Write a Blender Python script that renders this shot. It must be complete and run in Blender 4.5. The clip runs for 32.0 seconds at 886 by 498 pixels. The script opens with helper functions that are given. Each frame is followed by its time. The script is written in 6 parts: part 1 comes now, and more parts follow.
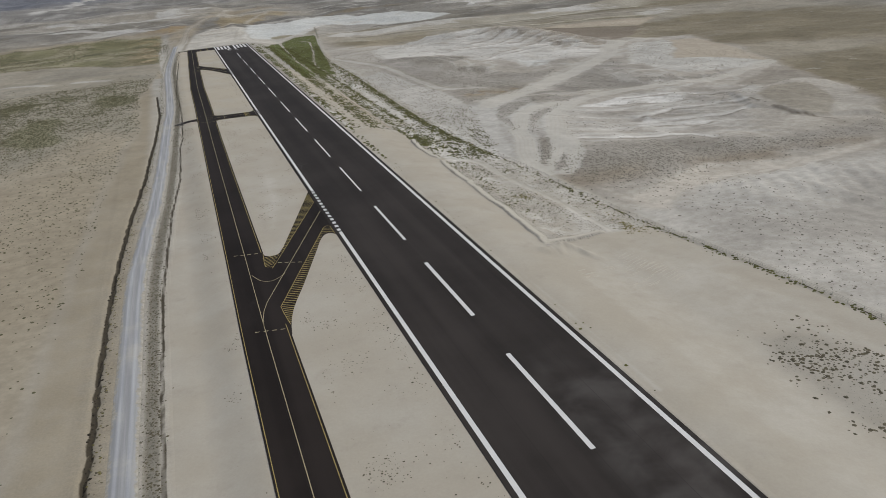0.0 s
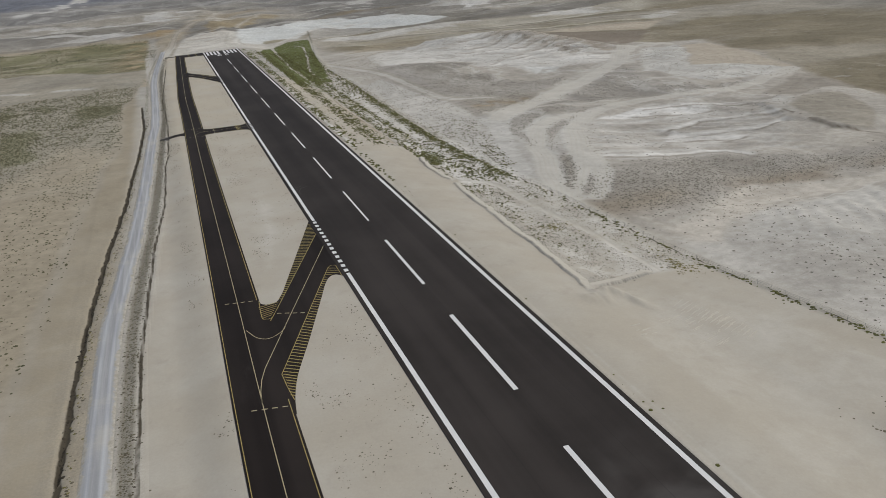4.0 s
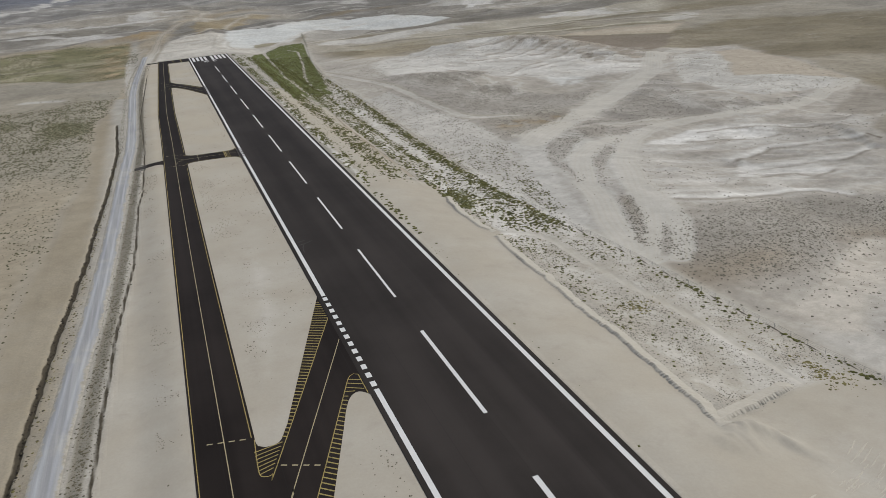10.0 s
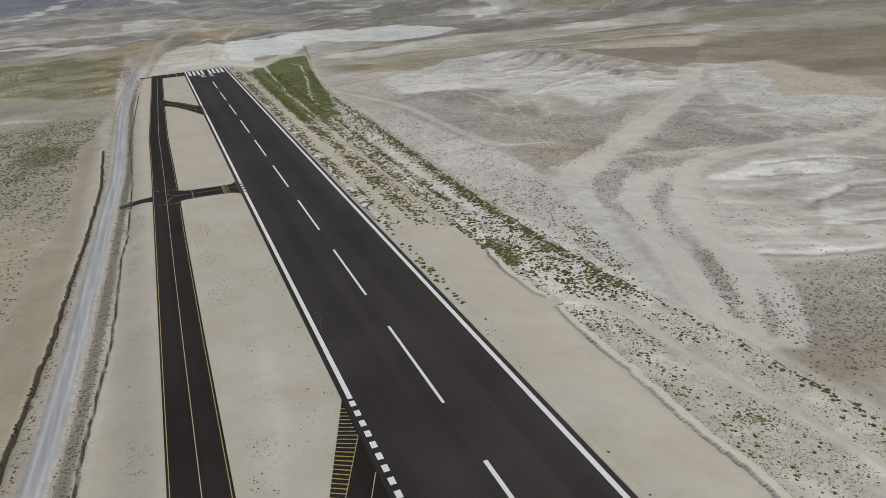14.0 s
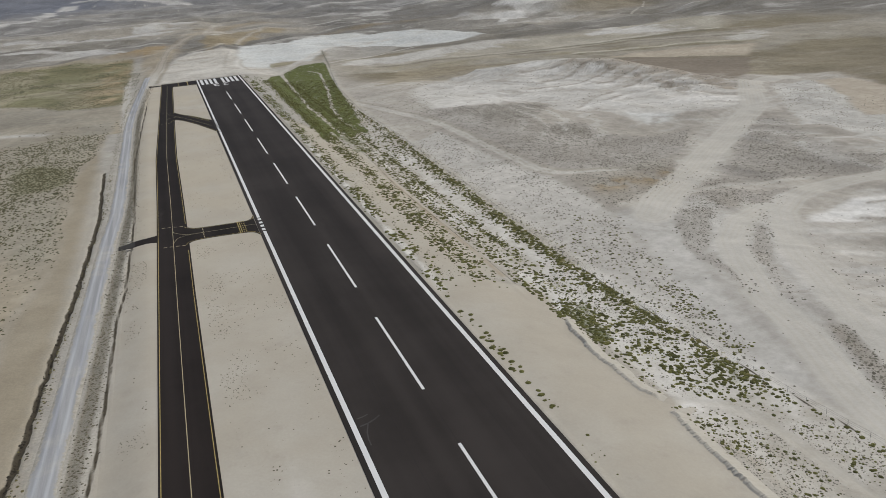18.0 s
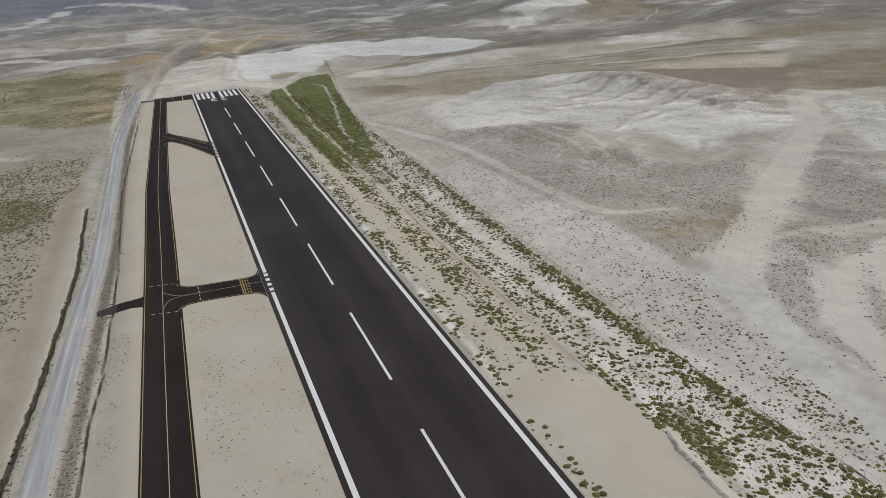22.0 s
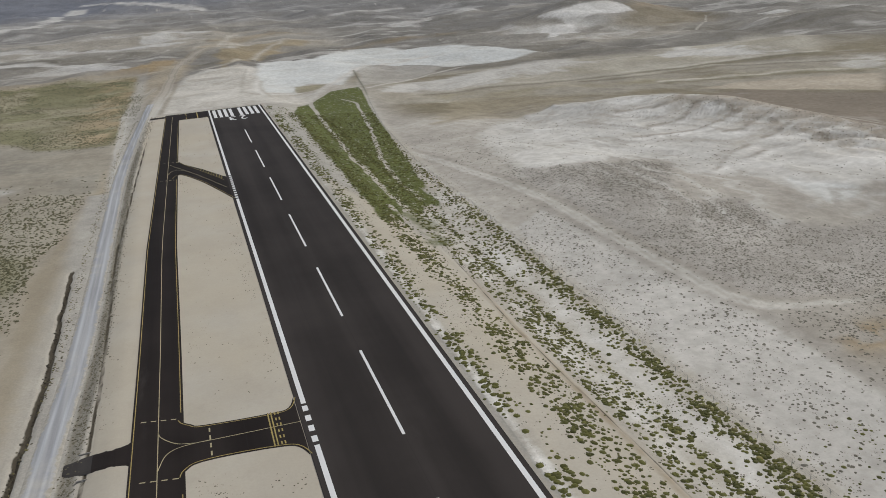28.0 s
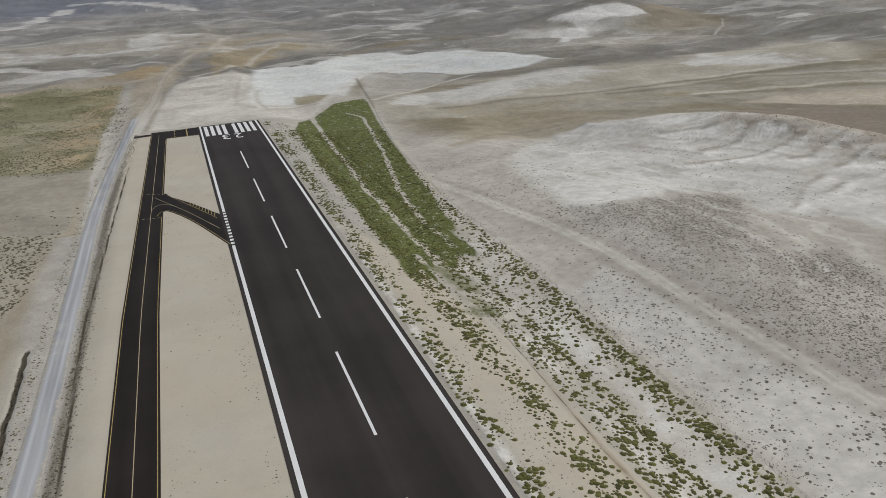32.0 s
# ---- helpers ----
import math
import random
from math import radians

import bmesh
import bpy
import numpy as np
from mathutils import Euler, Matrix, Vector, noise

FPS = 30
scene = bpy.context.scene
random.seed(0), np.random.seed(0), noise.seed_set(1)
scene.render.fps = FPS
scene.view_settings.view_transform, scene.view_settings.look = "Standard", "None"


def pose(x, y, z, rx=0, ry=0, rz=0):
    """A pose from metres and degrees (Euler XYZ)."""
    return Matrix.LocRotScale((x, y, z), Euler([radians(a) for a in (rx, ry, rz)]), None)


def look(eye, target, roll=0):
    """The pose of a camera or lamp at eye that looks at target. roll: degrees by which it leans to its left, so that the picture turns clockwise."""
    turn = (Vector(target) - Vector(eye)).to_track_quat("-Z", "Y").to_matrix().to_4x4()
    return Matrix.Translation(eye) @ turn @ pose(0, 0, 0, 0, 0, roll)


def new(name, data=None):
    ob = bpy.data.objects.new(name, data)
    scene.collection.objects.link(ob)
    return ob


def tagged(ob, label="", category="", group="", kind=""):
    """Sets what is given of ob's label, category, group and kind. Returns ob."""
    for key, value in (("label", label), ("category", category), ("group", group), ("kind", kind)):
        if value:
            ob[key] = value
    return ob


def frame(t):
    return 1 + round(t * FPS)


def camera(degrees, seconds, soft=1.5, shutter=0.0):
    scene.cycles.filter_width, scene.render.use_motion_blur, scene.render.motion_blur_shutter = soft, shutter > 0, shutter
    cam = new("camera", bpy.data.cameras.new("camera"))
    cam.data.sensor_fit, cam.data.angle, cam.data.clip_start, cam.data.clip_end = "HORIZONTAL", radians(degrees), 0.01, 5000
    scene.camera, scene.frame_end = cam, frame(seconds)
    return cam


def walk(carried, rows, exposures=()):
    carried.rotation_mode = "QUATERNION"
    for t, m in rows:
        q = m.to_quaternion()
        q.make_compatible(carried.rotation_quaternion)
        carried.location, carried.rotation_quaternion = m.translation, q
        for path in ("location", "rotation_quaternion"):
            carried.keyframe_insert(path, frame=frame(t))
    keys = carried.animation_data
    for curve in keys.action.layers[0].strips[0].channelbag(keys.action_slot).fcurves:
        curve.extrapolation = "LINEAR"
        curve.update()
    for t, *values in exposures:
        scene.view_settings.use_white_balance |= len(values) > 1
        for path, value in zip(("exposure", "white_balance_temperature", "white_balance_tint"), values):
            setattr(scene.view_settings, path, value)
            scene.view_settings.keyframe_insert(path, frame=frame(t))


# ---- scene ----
cam = camera(59.89, 32.0, soft=0.6)
ROWS = [
    (0, -48.162, 4.747, 73.573, 68.008, 4.642, -19.339),
    (0.5, -47.84, 8.099, 73.141, 68.272, 4.765, -20.363),
    (1, -47.674, 11.603, 72.951, 68.325, 4.742, -20.111),
    (1.5, -47.599, 15.249, 72.95, 68.295, 4.62, -19.374),
    (2, -47.433, 19.071, 73.023, 68.348, 4.67, -19.064),
    (2.5, -47.079, 23.062, 73.064, 68.282, 4.652, -19.287),
    (4.5, -44.955, 39.705, 73.087, 68.062, 4.658, -20.268),
    (5, -44.265, 44.041, 73.066, 68.091, 4.712, -20.618),
    (5.5, -43.491, 48.471, 72.968, 68.118, 4.837, -21.231),
    (6, -42.827, 53, 72.906, 67.958, 4.767, -21.758),
    (6.5, -42.379, 57.515, 72.824, 67.912, 4.768, -21.384),
    (7, -42.036, 62.103, 72.81, 67.826, 4.77, -20.649),
    (7.5, -41.571, 66.755, 72.783, 67.867, 4.662, -20.811),
    (8, -41.042, 71.502, 72.773, 67.919, 4.757, -20.952),
    (8.5, -40.473, 76.291, 72.782, 67.907, 4.869, -20.858),
    (9, -39.927, 81.101, 72.833, 67.97, 4.824, -21.261),
    (9.5, -39.465, 85.959, 72.972, 67.782, 4.642, -20.844),
    (10, -39.051, 90.904, 73.144, 67.839, 4.561, -20.703),
    (10.5, -38.688, 95.971, 73.245, 67.945, 4.487, -20.597),
    (11, -38.326, 101.185, 73.283, 68.024, 4.437, -20.331),
    (11.5, -37.769, 106.422, 73.213, 68.02, 4.412, -20.296),
    (12, -37.141, 111.715, 73.162, 68.179, 4.415, -20.764),
    (12.5, -36.607, 117.061, 73.164, 68.217, 4.408, -20.892),
    (13, -36.12, 122.385, 73.195, 68.254, 4.426, -20.587),
    (13.5, -35.584, 127.623, 73.168, 68.271, 4.404, -20.754),
    (14, -35.134, 132.927, 73.166, 68.359, 4.416, -20.862),
    (14.5, -34.763, 138.304, 73.181, 68.411, 4.498, -20.716),
    (16.5, -33.148, 160.047, 73.044, 68.471, 4.252, -20.648),
    (17, -32.845, 165.472, 73.048, 68.43, 4.323, -20.384),
    (17.5, -32.548, 170.827, 73.084, 68.54, 4.194, -20.331),
    (18, -32.215, 176.091, 73.142, 68.539, 4.258, -19.999),
    (18.5, -31.837, 181.227, 73.215, 68.595, 4.201, -20.116),
    (19, -31.481, 186.291, 73.293, 68.673, 4.245, -19.931),
    (19.5, -31.137, 191.369, 73.369, 68.795, 4.264, -19.964),
    (20, -30.739, 196.436, 73.444, 68.812, 4.26, -20.592),
    (20.5, -30.363, 201.605, 73.583, 68.764, 4.277, -20.543),
    (21, -29.991, 206.957, 73.832, 68.762, 4.213, -19.939),
    (21.5, -29.567, 212.229, 73.989, 68.782, 4.264, -20.012),
    (22, -29.131, 217.537, 74.194, 68.764, 4.273, -20.238),
    (22.5, -28.767, 222.775, 74.334, 68.713, 4.184, -20.344),
    (23, -28.485, 228.064, 74.518, 68.646, 4.237, -20.429),
    (23.5, -28.208, 233.315, 74.688, 68.636, 4.087, -19.933),
    (24, -27.963, 238.587, 74.893, 68.623, 4.076, -19.99),
    (24.5, -27.733, 243.794, 75.063, 68.648, 4.143, -19.659),
    (25, -27.482, 249.166, 75.244, 68.68, 4.13, -19.272),
    (25.5, -27.03, 254.657, 75.333, 68.615, 3.913, -19.241),
    (27.5, -25.314, 277.117, 75.183, 68.696, 3.716, -19.425),
    (28, -25.004, 283.032, 75.249, 68.946, 3.625, -18.974),
    (28.5, -24.747, 288.975, 75.159, 68.801, 3.506, -18.832),
    (29, -24.381, 295.074, 75.188, 68.771, 3.272, -18.115),
    (29.5, -23.888, 301.158, 75.317, 68.941, 3.301, -18.747),
    (30, -23.384, 307.222, 75.486, 68.88, 3.384, -19.11),
    (30.5, -22.972, 313.173, 75.585, 68.912, 3.31, -18.887),
    (31, -22.644, 319.015, 75.697, 68.848, 3.33, -18.735),
    (31.5, -22.294, 324.749, 75.899, 68.849, 3.283, -19.175),
    (32, -21.961, 330.517, 76.265, 68.86, 3.415, -19.485),
]
walk(cam, [(t, pose(x, y, z, rx, ry, rz)) for t, x, y, z, rx, ry, rz in ROWS], [(0.0, -0.12), (6.0, -0.04), (12.0, 0.0), (32.0, 0.0)])

# ---- world, sun, exposure ----
world = bpy.data.worlds.new("world")
scene.world = world
world.use_nodes = True
wn = world.node_tree.nodes
sky = wn.new("ShaderNodeTexSky")
sky.sky_type, sky.sun_disc = "NISHITA", False
SUN_UP, SUN_TURN = 56.0, 78.0
sky.sun_elevation, sky.sun_rotation = radians(SUN_UP), radians(SUN_TURN)
sky.air_density, sky.dust_density = 1.0, 3.0
wn["Background"].inputs["Strength"].default_value = 0.10
world.node_tree.links.new(sky.outputs[0], wn["Background"].inputs["Color"])
sun = new("sun", bpy.data.lights.new("sun", "SUN"))
sun.data.energy, sun.data.angle, sun.data.color = 2.0, radians(5.0), (1.0, 0.977, 0.872)
sun.matrix_world = look((0, 0, 0), (-math.sin(radians(SUN_TURN)) * math.cos(radians(SUN_UP)), -math.cos(radians(SUN_TURN)) * math.cos(radians(SUN_UP)), -math.sin(radians(SUN_UP))))


# ---- the lie of the land ----
def smooth(a, b, v):
    s = np.clip((v - a) / (b - a), 0.0, 1.0)
    return s * s * (3 - 2 * s)


def lattice(ix, iy, seed):
    h = np.sin(ix * 127.1 + iy * 311.7 + seed * 74.7) * 43758.5453
    return h - np.floor(h)


def vnoise(x, y, size, seed=0, octaves=4, rough=0.5):
    """Smooth value noise from 0 to 1, largest features of that size in metres."""
    total, amp, norm = 0.0, 1.0, 0.0
    x, y = x / size, y / size
    for o in range(octaves):
        ix, iy = np.floor(x), np.floor(y)
        fx, fy = x - ix, y - iy
        fx, fy = fx * fx * (3 - 2 * fx), fy * fy * (3 - 2 * fy)
        a, b = lattice(ix, iy, seed + o), lattice(ix + 1, iy, seed + o)
        c, d = lattice(ix, iy + 1, seed + o), lattice(ix + 1, iy + 1, seed + o)
        total = total + amp * ((a * (1 - fx) + b * fx) * (1 - fy) + (c * (1 - fx) + d * fx) * fy)
        norm += amp
        x, y, amp = x * 2.03 + 17.3, y * 2.03 - 9.1, amp * rough
    return total / norm


def mound(x, y, cx, cy, rx, ry, turn=0.0):
    c, s = math.cos(math.radians(turn)), math.sin(math.radians(turn))
    u, v = ((x - cx) * c + (y - cy) * s) / rx, ((y - cy) * c - (x - cx) * s) / ry
    return np.exp(-(u * u + v * v))


# outlines of the worn and level places
WIDE = [(253, 506), (227, 477), (212, 473), (185, 454), (148, 418), (124, 393), (104, 372), (94, 365), (87, 363), (84, 352), (93, 351), (107, 363), (127, 379), (148, 396), (177, 422), (197, 442), (226, 468), (245, 487)]
FAN = [(85, 365), (78, 343), (73, 323), (69, 304), (65, 285), (62, 273), (61, 258), (63, 244), (66, 239), (72, 237), (78, 244), (86, 256), (92, 271), (99, 287), (110, 310), (125, 333), (142, 359), (120, 356), (116, 368), (114, 377)]
BELT_EDGE = [(76, 494), (81, 457), (84, 433), (87, 408), (87, 384), (85, 367), (87, 363)]
HOLLOW = [(84, 524), (87, 539), (104, 535), (121, 537), (145, 530), (125, 499), (123, 482), (134, 479), (143, 476), (135, 462), (140, 454), (154, 449), (178, 457), (165, 437), (145, 418), (128, 411), (112, 409), (100, 411), (92, 416), (90, 430), (88, 448), (85, 470), (83, 495)]
WEDGE = [(304, 514), (326, 508), (312, 459), (304, 425), (293, 392), (286, 399), (277, 417), (253, 424), (249, 427), (292, 486)]
WASH = [(74, 218), (78, 205), (96, 212), (118, 227), (128, 231), (143, 225), (162, 218), (177, 218), (195, 219), (191, 215), (168, 210), (144, 210), (122, 212), (102, 200), (95, 201), (83, 189), (78, 193), (75, 208)]
BROWN_FIELD = [(240, 650), (281, 661), (303, 640), (337, 606), (300, 560), (262, 532), (244, 532), (236, 552), (226, 572), (212, 604)]
PALE_FIELD = [(267, 679), (299, 683), (331, 671), (367, 663), (387, 653), (341, 610), (325, 629), (301, 647), (283, 663)]
LAGOON = [(22, 848), (20, 780), (43, 799), (60, 844), (78, 822), (98, 873), (114, 909), (143, 926), (170, 932), (180, 897), (202, 893), (239, 896), (300, 927), (272, 972), (229, 1013), (202, 1038), (151, 1065), (94, 1000), (60, 983), (35, 970)]
BELT = [(57, 480), (56, 380), (56, 335), (58, 298), (61, 263)] + FAN[5::-1] + BELT_EDGE[::-1]

CREST = [(160, 640), (184, 620), (206, 600), (220, 578), (229, 556), (237, 536), (241, 516), (236, 500)]


def flutes(x, y):
    """Rain-cut ribs on the south-west face of the ridge: how strong, and rib or gully."""
    d, s = to_line(x + 5 * (vnoise(x, y, 16, 131, 3) - 0.5), y, CREST)
    face = smooth(7, -7, x - np.interp(y, (500, 516, 536, 556, 578, 600, 620, 640), (236, 241, 237, 229, 220, 206, 184, 160)))
    rib = 1 - np.abs(2 * vnoise(s + 0.9 * d, d * 0.15, 12, 135, 3, 0.45) - 1)
    return d, s, face, rib


def scarp(x, y):
    """A chalk ridge with a fluted face."""
    d, s, face, rib = flutes(x, y)
    tall = np.interp(s, (0, 45, 75, 120, 170), (0.45, 0.9, 1.0, 0.75, 0.3))
    rise = face * (0.6 * np.exp(-(d / 15) ** 2) + 0.4 * np.exp(-(d / 42) ** 2)) + (1 - face) * np.exp(-(d / 26) ** 2)
    return tall * 11.8 * rise + 3.0 * face * np.exp(-((d - 11) / 12) ** 2) * (rib - 0.62)


def land(x, y):
    """Height of the open land, before ditches and berms."""
    x, y = np.asarray(x, float), np.asarray(y, float)
    h = -4.2 * smooth(18, 48, x)
    h = h - 4.3 * smooth(88, 150, x) - 3.3 * smooth(190, 310, x) - 1.5 * smooth(-46, -56, x) * (1 - smooth(800, 1000, y))
    h = h - 4.0 * smooth(770, 890, y)
    away = np.maximum(smooth(95, 200, x), np.maximum(smooth(-110, -260, x), smooth(790, 930, y)))
    ridged = 1 - np.abs(2 * vnoise(x, y, 60, 5, 4, 0.5) - 1)
    h = h + away * ((vnoise(x, y, 150, 3) - 0.5) * 3.5 + (ridged - 0.6) * 1.6)
    # the hollow's rim, the quarried block, the terraced slope and the low plateau
    h = h + 4.2 * mound(x, y, 110, 510, 42, 65) + 1.6 * mound(x, y, 150, 610, 45, 45) - 2.8 * mound(x, y, 185, 450, 36, 34) - 2.0 * mound(x, y, 165, 312, 55, 50) - 3.4 * mound(x, y, 100, 715, 45, 55) - 2.6 * mound(x, y, 75, 190, 26, 40) - 3.2 * mound(x, y, 125, 218, 30, 22)
    h = h + 1.8 * inside(x + 12 * (vnoise(x, y, 30, 7, 3) - 0.5), y, [(238, 470), (252, 492), (300, 492), (345, 440), (330, 408), (290, 398), (246, 420)], 26)
    gully = 1 - np.abs(2 * vnoise(x * 0.55 + y * 0.85, y * 0.30 - x * 0.22, 11, 9, 3, 0.5) - 1)
    h = h + (gully - 0.6) * 1.5 * inside(x, y, [(112, 335), (160, 335), (225, 330), (200, 262), (150, 255), (110, 280)], 24)
    h = h + 1.3 * inside(x + 8 * (vnoise(x, y, 16, 8, 3) - 0.5), y, [(203, 318), (232, 330), (262, 318), (262, 270), (225, 250), (199, 262), (196, 290)], 3.5)
    ripple = np.sin(1.05 * (x - 0.5 * y) + 8 * vnoise(x, y, 16, 59, 3))
    h = h + (0.22 * ripple + 1.6) * inside(x, y, [(125, 213), (150, 210), (166, 196), (160, 172), (126, 168), (108, 182), (108, 200)], 20)
    # rills and humps, but for the worn and level places
    level = np.max([inside(x, y, poly, 10) for poly in (FAN, WIDE, WEDGE, BELT, BROWN_FIELD, PALE_FIELD, LAGOON, HOLLOW, WASH)], axis=0)
    rill = 1 - np.abs(2 * vnoise(x + 0.5 * y, (y - 0.3 * x) * 0.6, 26, 15, 5, 0.5) - 1)
    h = h + (rill - 0.6) * 1.9 * smooth(92, 120, x) * (1 - 0.9 * level) * smooth(760, 690, y)
    h = h + 27 * mound(x, y, 438, 1118, 100, 62, 8) + 6 * mound(x, y, 430, 800, 75, 26, 5) + 10 * mound(x, y, 605, 905, 60, 40) + 4 * mound(x, y, 240, 800, 90, 18, 12)
    h = h + scarp(x, y)
    far = np.maximum(smooth(950, 1700, y), np.maximum(smooth(420, 1000, x), smooth(-350, -900, x)))
    ridges = 1 - np.abs(2 * vnoise(x, y * 1.6, 330, 13, 5) - 1)
    folds = 1 - np.abs(2 * vnoise(x + 0.4 * y, y * 1.5, 110, 19, 4, 0.5) - 1)
    h = h + far * ((vnoise(x, y, 520, 11) - 0.35) * 24 + 2 + (ridges - 0.6) * 16) + np.maximum(far, smooth(820, 950, y)) * (folds - 0.6) * 11
    far2 = np.maximum(smooth(1900, 3800, y), np.maximum(smooth(1300, 3000, x), smooth(-1300, -3000, x)))
    return h + far2 * (120 + 160 * vnoise(x, y, 1500, 23))


DITCH_WEST = [(-74.6, 20), (-74.8, 138.4), (-74.9, 183.1), (-73.5, 225.0), (-71.5, 263.3), (-68.0, 305.9), (-66.0, 351.6), (-64.5, 375.2), (-62.2, 439.5), (-63.6, 506.9)]
DITCH_EAST = [(-62.7, 20), (-62.9, 148.9), (-62.3, 192.6), (-60.9, 222.5), (-58.8, 260.8), (-55.3, 299.3), (-54.0, 352.1), (-52.4, 370.6), (-51.6, 400.5), (-50.9, 433.7), (-52.1, 515.5), (-48.2, 620.2), (-44.5, 716.6)]
ROAD_LINE = [(-69.0, -80), (-69.2, 113), (-69.2, 150), (-69.0, 200), (-67.0, 236), (-64.6, 268), (-62.0, 318), (-60.0, 370), (-58.3, 414), (-56.6, 455), (-56.2, 546), (-55.8, 610), (-53.3, 673), (-49.0, 741), (-46.0, 790)]
FENCE_LINE = [(77.4, 64.1), (75.3, 106.3), (72.5, 149.1), (70.7, 176.5), (67.4, 205.1), (63.7, 233.1), (60.0, 263.3), (57.2, 298.6), (55.8, 334.2), (56.3, 380.1), (57.7, 442.3), (58.6, 510.2), (59.7, 576.0), (66.0, 651.4), (84.0, 765.4), (104.2, 891.7)]


def to_line(x, y, pts):
    """Distance to a line of points, and how far along it, in metres."""
    best = np.full(np.shape(x), 1e9)
    along = np.zeros(np.shape(x))
    run = 0.0
    for (ax, ay), (bx, by) in zip(pts, pts[1:]):
        dx, dy = bx - ax, by - ay
        size = math.hypot(dx, dy)
        s = np.clip(((x - ax) * dx + (y - ay) * dy) / size ** 2, 0, 1)
        d = np.hypot(x - ax - s * dx, y - ay - s * dy)
        along = np.where(d < best, run + s * size, along)
        best = np.minimum(best, d)
        run += size
    return best, along


def inside(x, y, poly, soft):
    """1 inside an outline, falling to 0 over soft metres."""
    hit = np.zeros(np.shape(x), bool)
    for (ax, ay), (bx, by) in zip(poly, poly[1:] + poly[:1]):
        cross = (ay > y) != (by > y)
        hit ^= cross & (x < (bx - ax) * (y - ay) / ((by - ay) or 1e-9) + ax)
    d, _ = to_line(x, y, poly + poly[:1])
    return np.clip(0.5 + np.where(hit, 1, -1) * d / soft, 0, 1)


# rough ground left standing above the scraped sand, with a cut face towards the runway
CUT_NORTH = [(42, 318), (38.5, 310), (36.2, 302), (35.6, 291.7), (36.2, 277.6), (38.7, 273)]
CUT_SOUTH = [(41.8, 269.8), (37.2, 269), (36.2, 257.5), (35.7, 247), (35.9, 238.7), (35.0, 226), (35.4, 205), (34.2, 186), (33.4, 173)]
BENCH_NORTH = CUT_NORTH + [(60, 274), (80, 300), (80, 335), (48, 335)]
BENCH_SOUTH = CUT_SOUTH + [(36, 174.5), (47, 178), (57, 181), (80, 183), (80, 265), (55, 266)]


def bench(x, y):
    rill = 2.2 * (vnoise(x * 0.5, y, 1.9, 33, 2) - 0.5)
    e = np.maximum(inside(x + rill, y + 0.4 * rill, BENCH_NORTH, 3.0), inside(x + rill, y + 0.4 * rill, BENCH_SOUTH, 3.0))
    return 0.30 * e * (1 - smooth(42, 62, x))


def ground(x, y):
    """Height of the ground sheet."""
    x, y = np.asarray(x, float), np.asarray(y, float)
    h = land(x, y) - 0.08 + bench(x, y)
    h = h + (1.5 * mound(x, y, 37, 171.5, 3.4, 2.2, 10) + 1.0 * mound(x, y, 32.5, 168.5, 3.5, 2.4, -20) + 0.8 * mound(x, y, 41, 167, 1.2, 4.5, 20)) * (0.5 + 1.0 * vnoise(x * 2, y, 2.0, 47, 2)) + 0.3 * mound(x, y, 47, 175, 7, 1.4, 18) + 0.12 * np.exp(-((x - 35.2) / 0.5) ** 2) * smooth(318, 328, y) * (1 - smooth(500, 520, y))
    wild = np.maximum(smooth(36, 60, x), np.maximum(smooth(-74, -84, x), smooth(800, 900, y)))
    h = h + wild * (vnoise(x, y, 22, 41) - 0.5) * 0.9
    h = h + (vnoise(x, y, 5, 43, 3) - 0.5) * 0.16 * np.maximum(smooth(17, 26, x), np.maximum(smooth(-46, -50, x), smooth(748, 760, y)))
    wob = 1.1 * (vnoise(x, y, 3.5, 51, 3) - 0.5)
    d, s = to_line(x + wob, y, DITCH_WEST)
    h = h - 0.8 * np.exp(-(d / 0.42) ** 2)
    d, s = to_line(x + 0.5 * wob, y, DITCH_EAST)
    return h - 0.25 * np.exp(-(d / 0.35) ** 2)


# ---- materials ----
def material(name, rough=0.9):
    m = bpy.data.materials.new(name)
    m.use_nodes = True
    m.node_tree.nodes["Principled BSDF"].inputs["Roughness"].default_value = rough
    m.node_tree.nodes["Principled BSDF"].inputs["Specular IOR Level"].default_value = 0.25
    return m


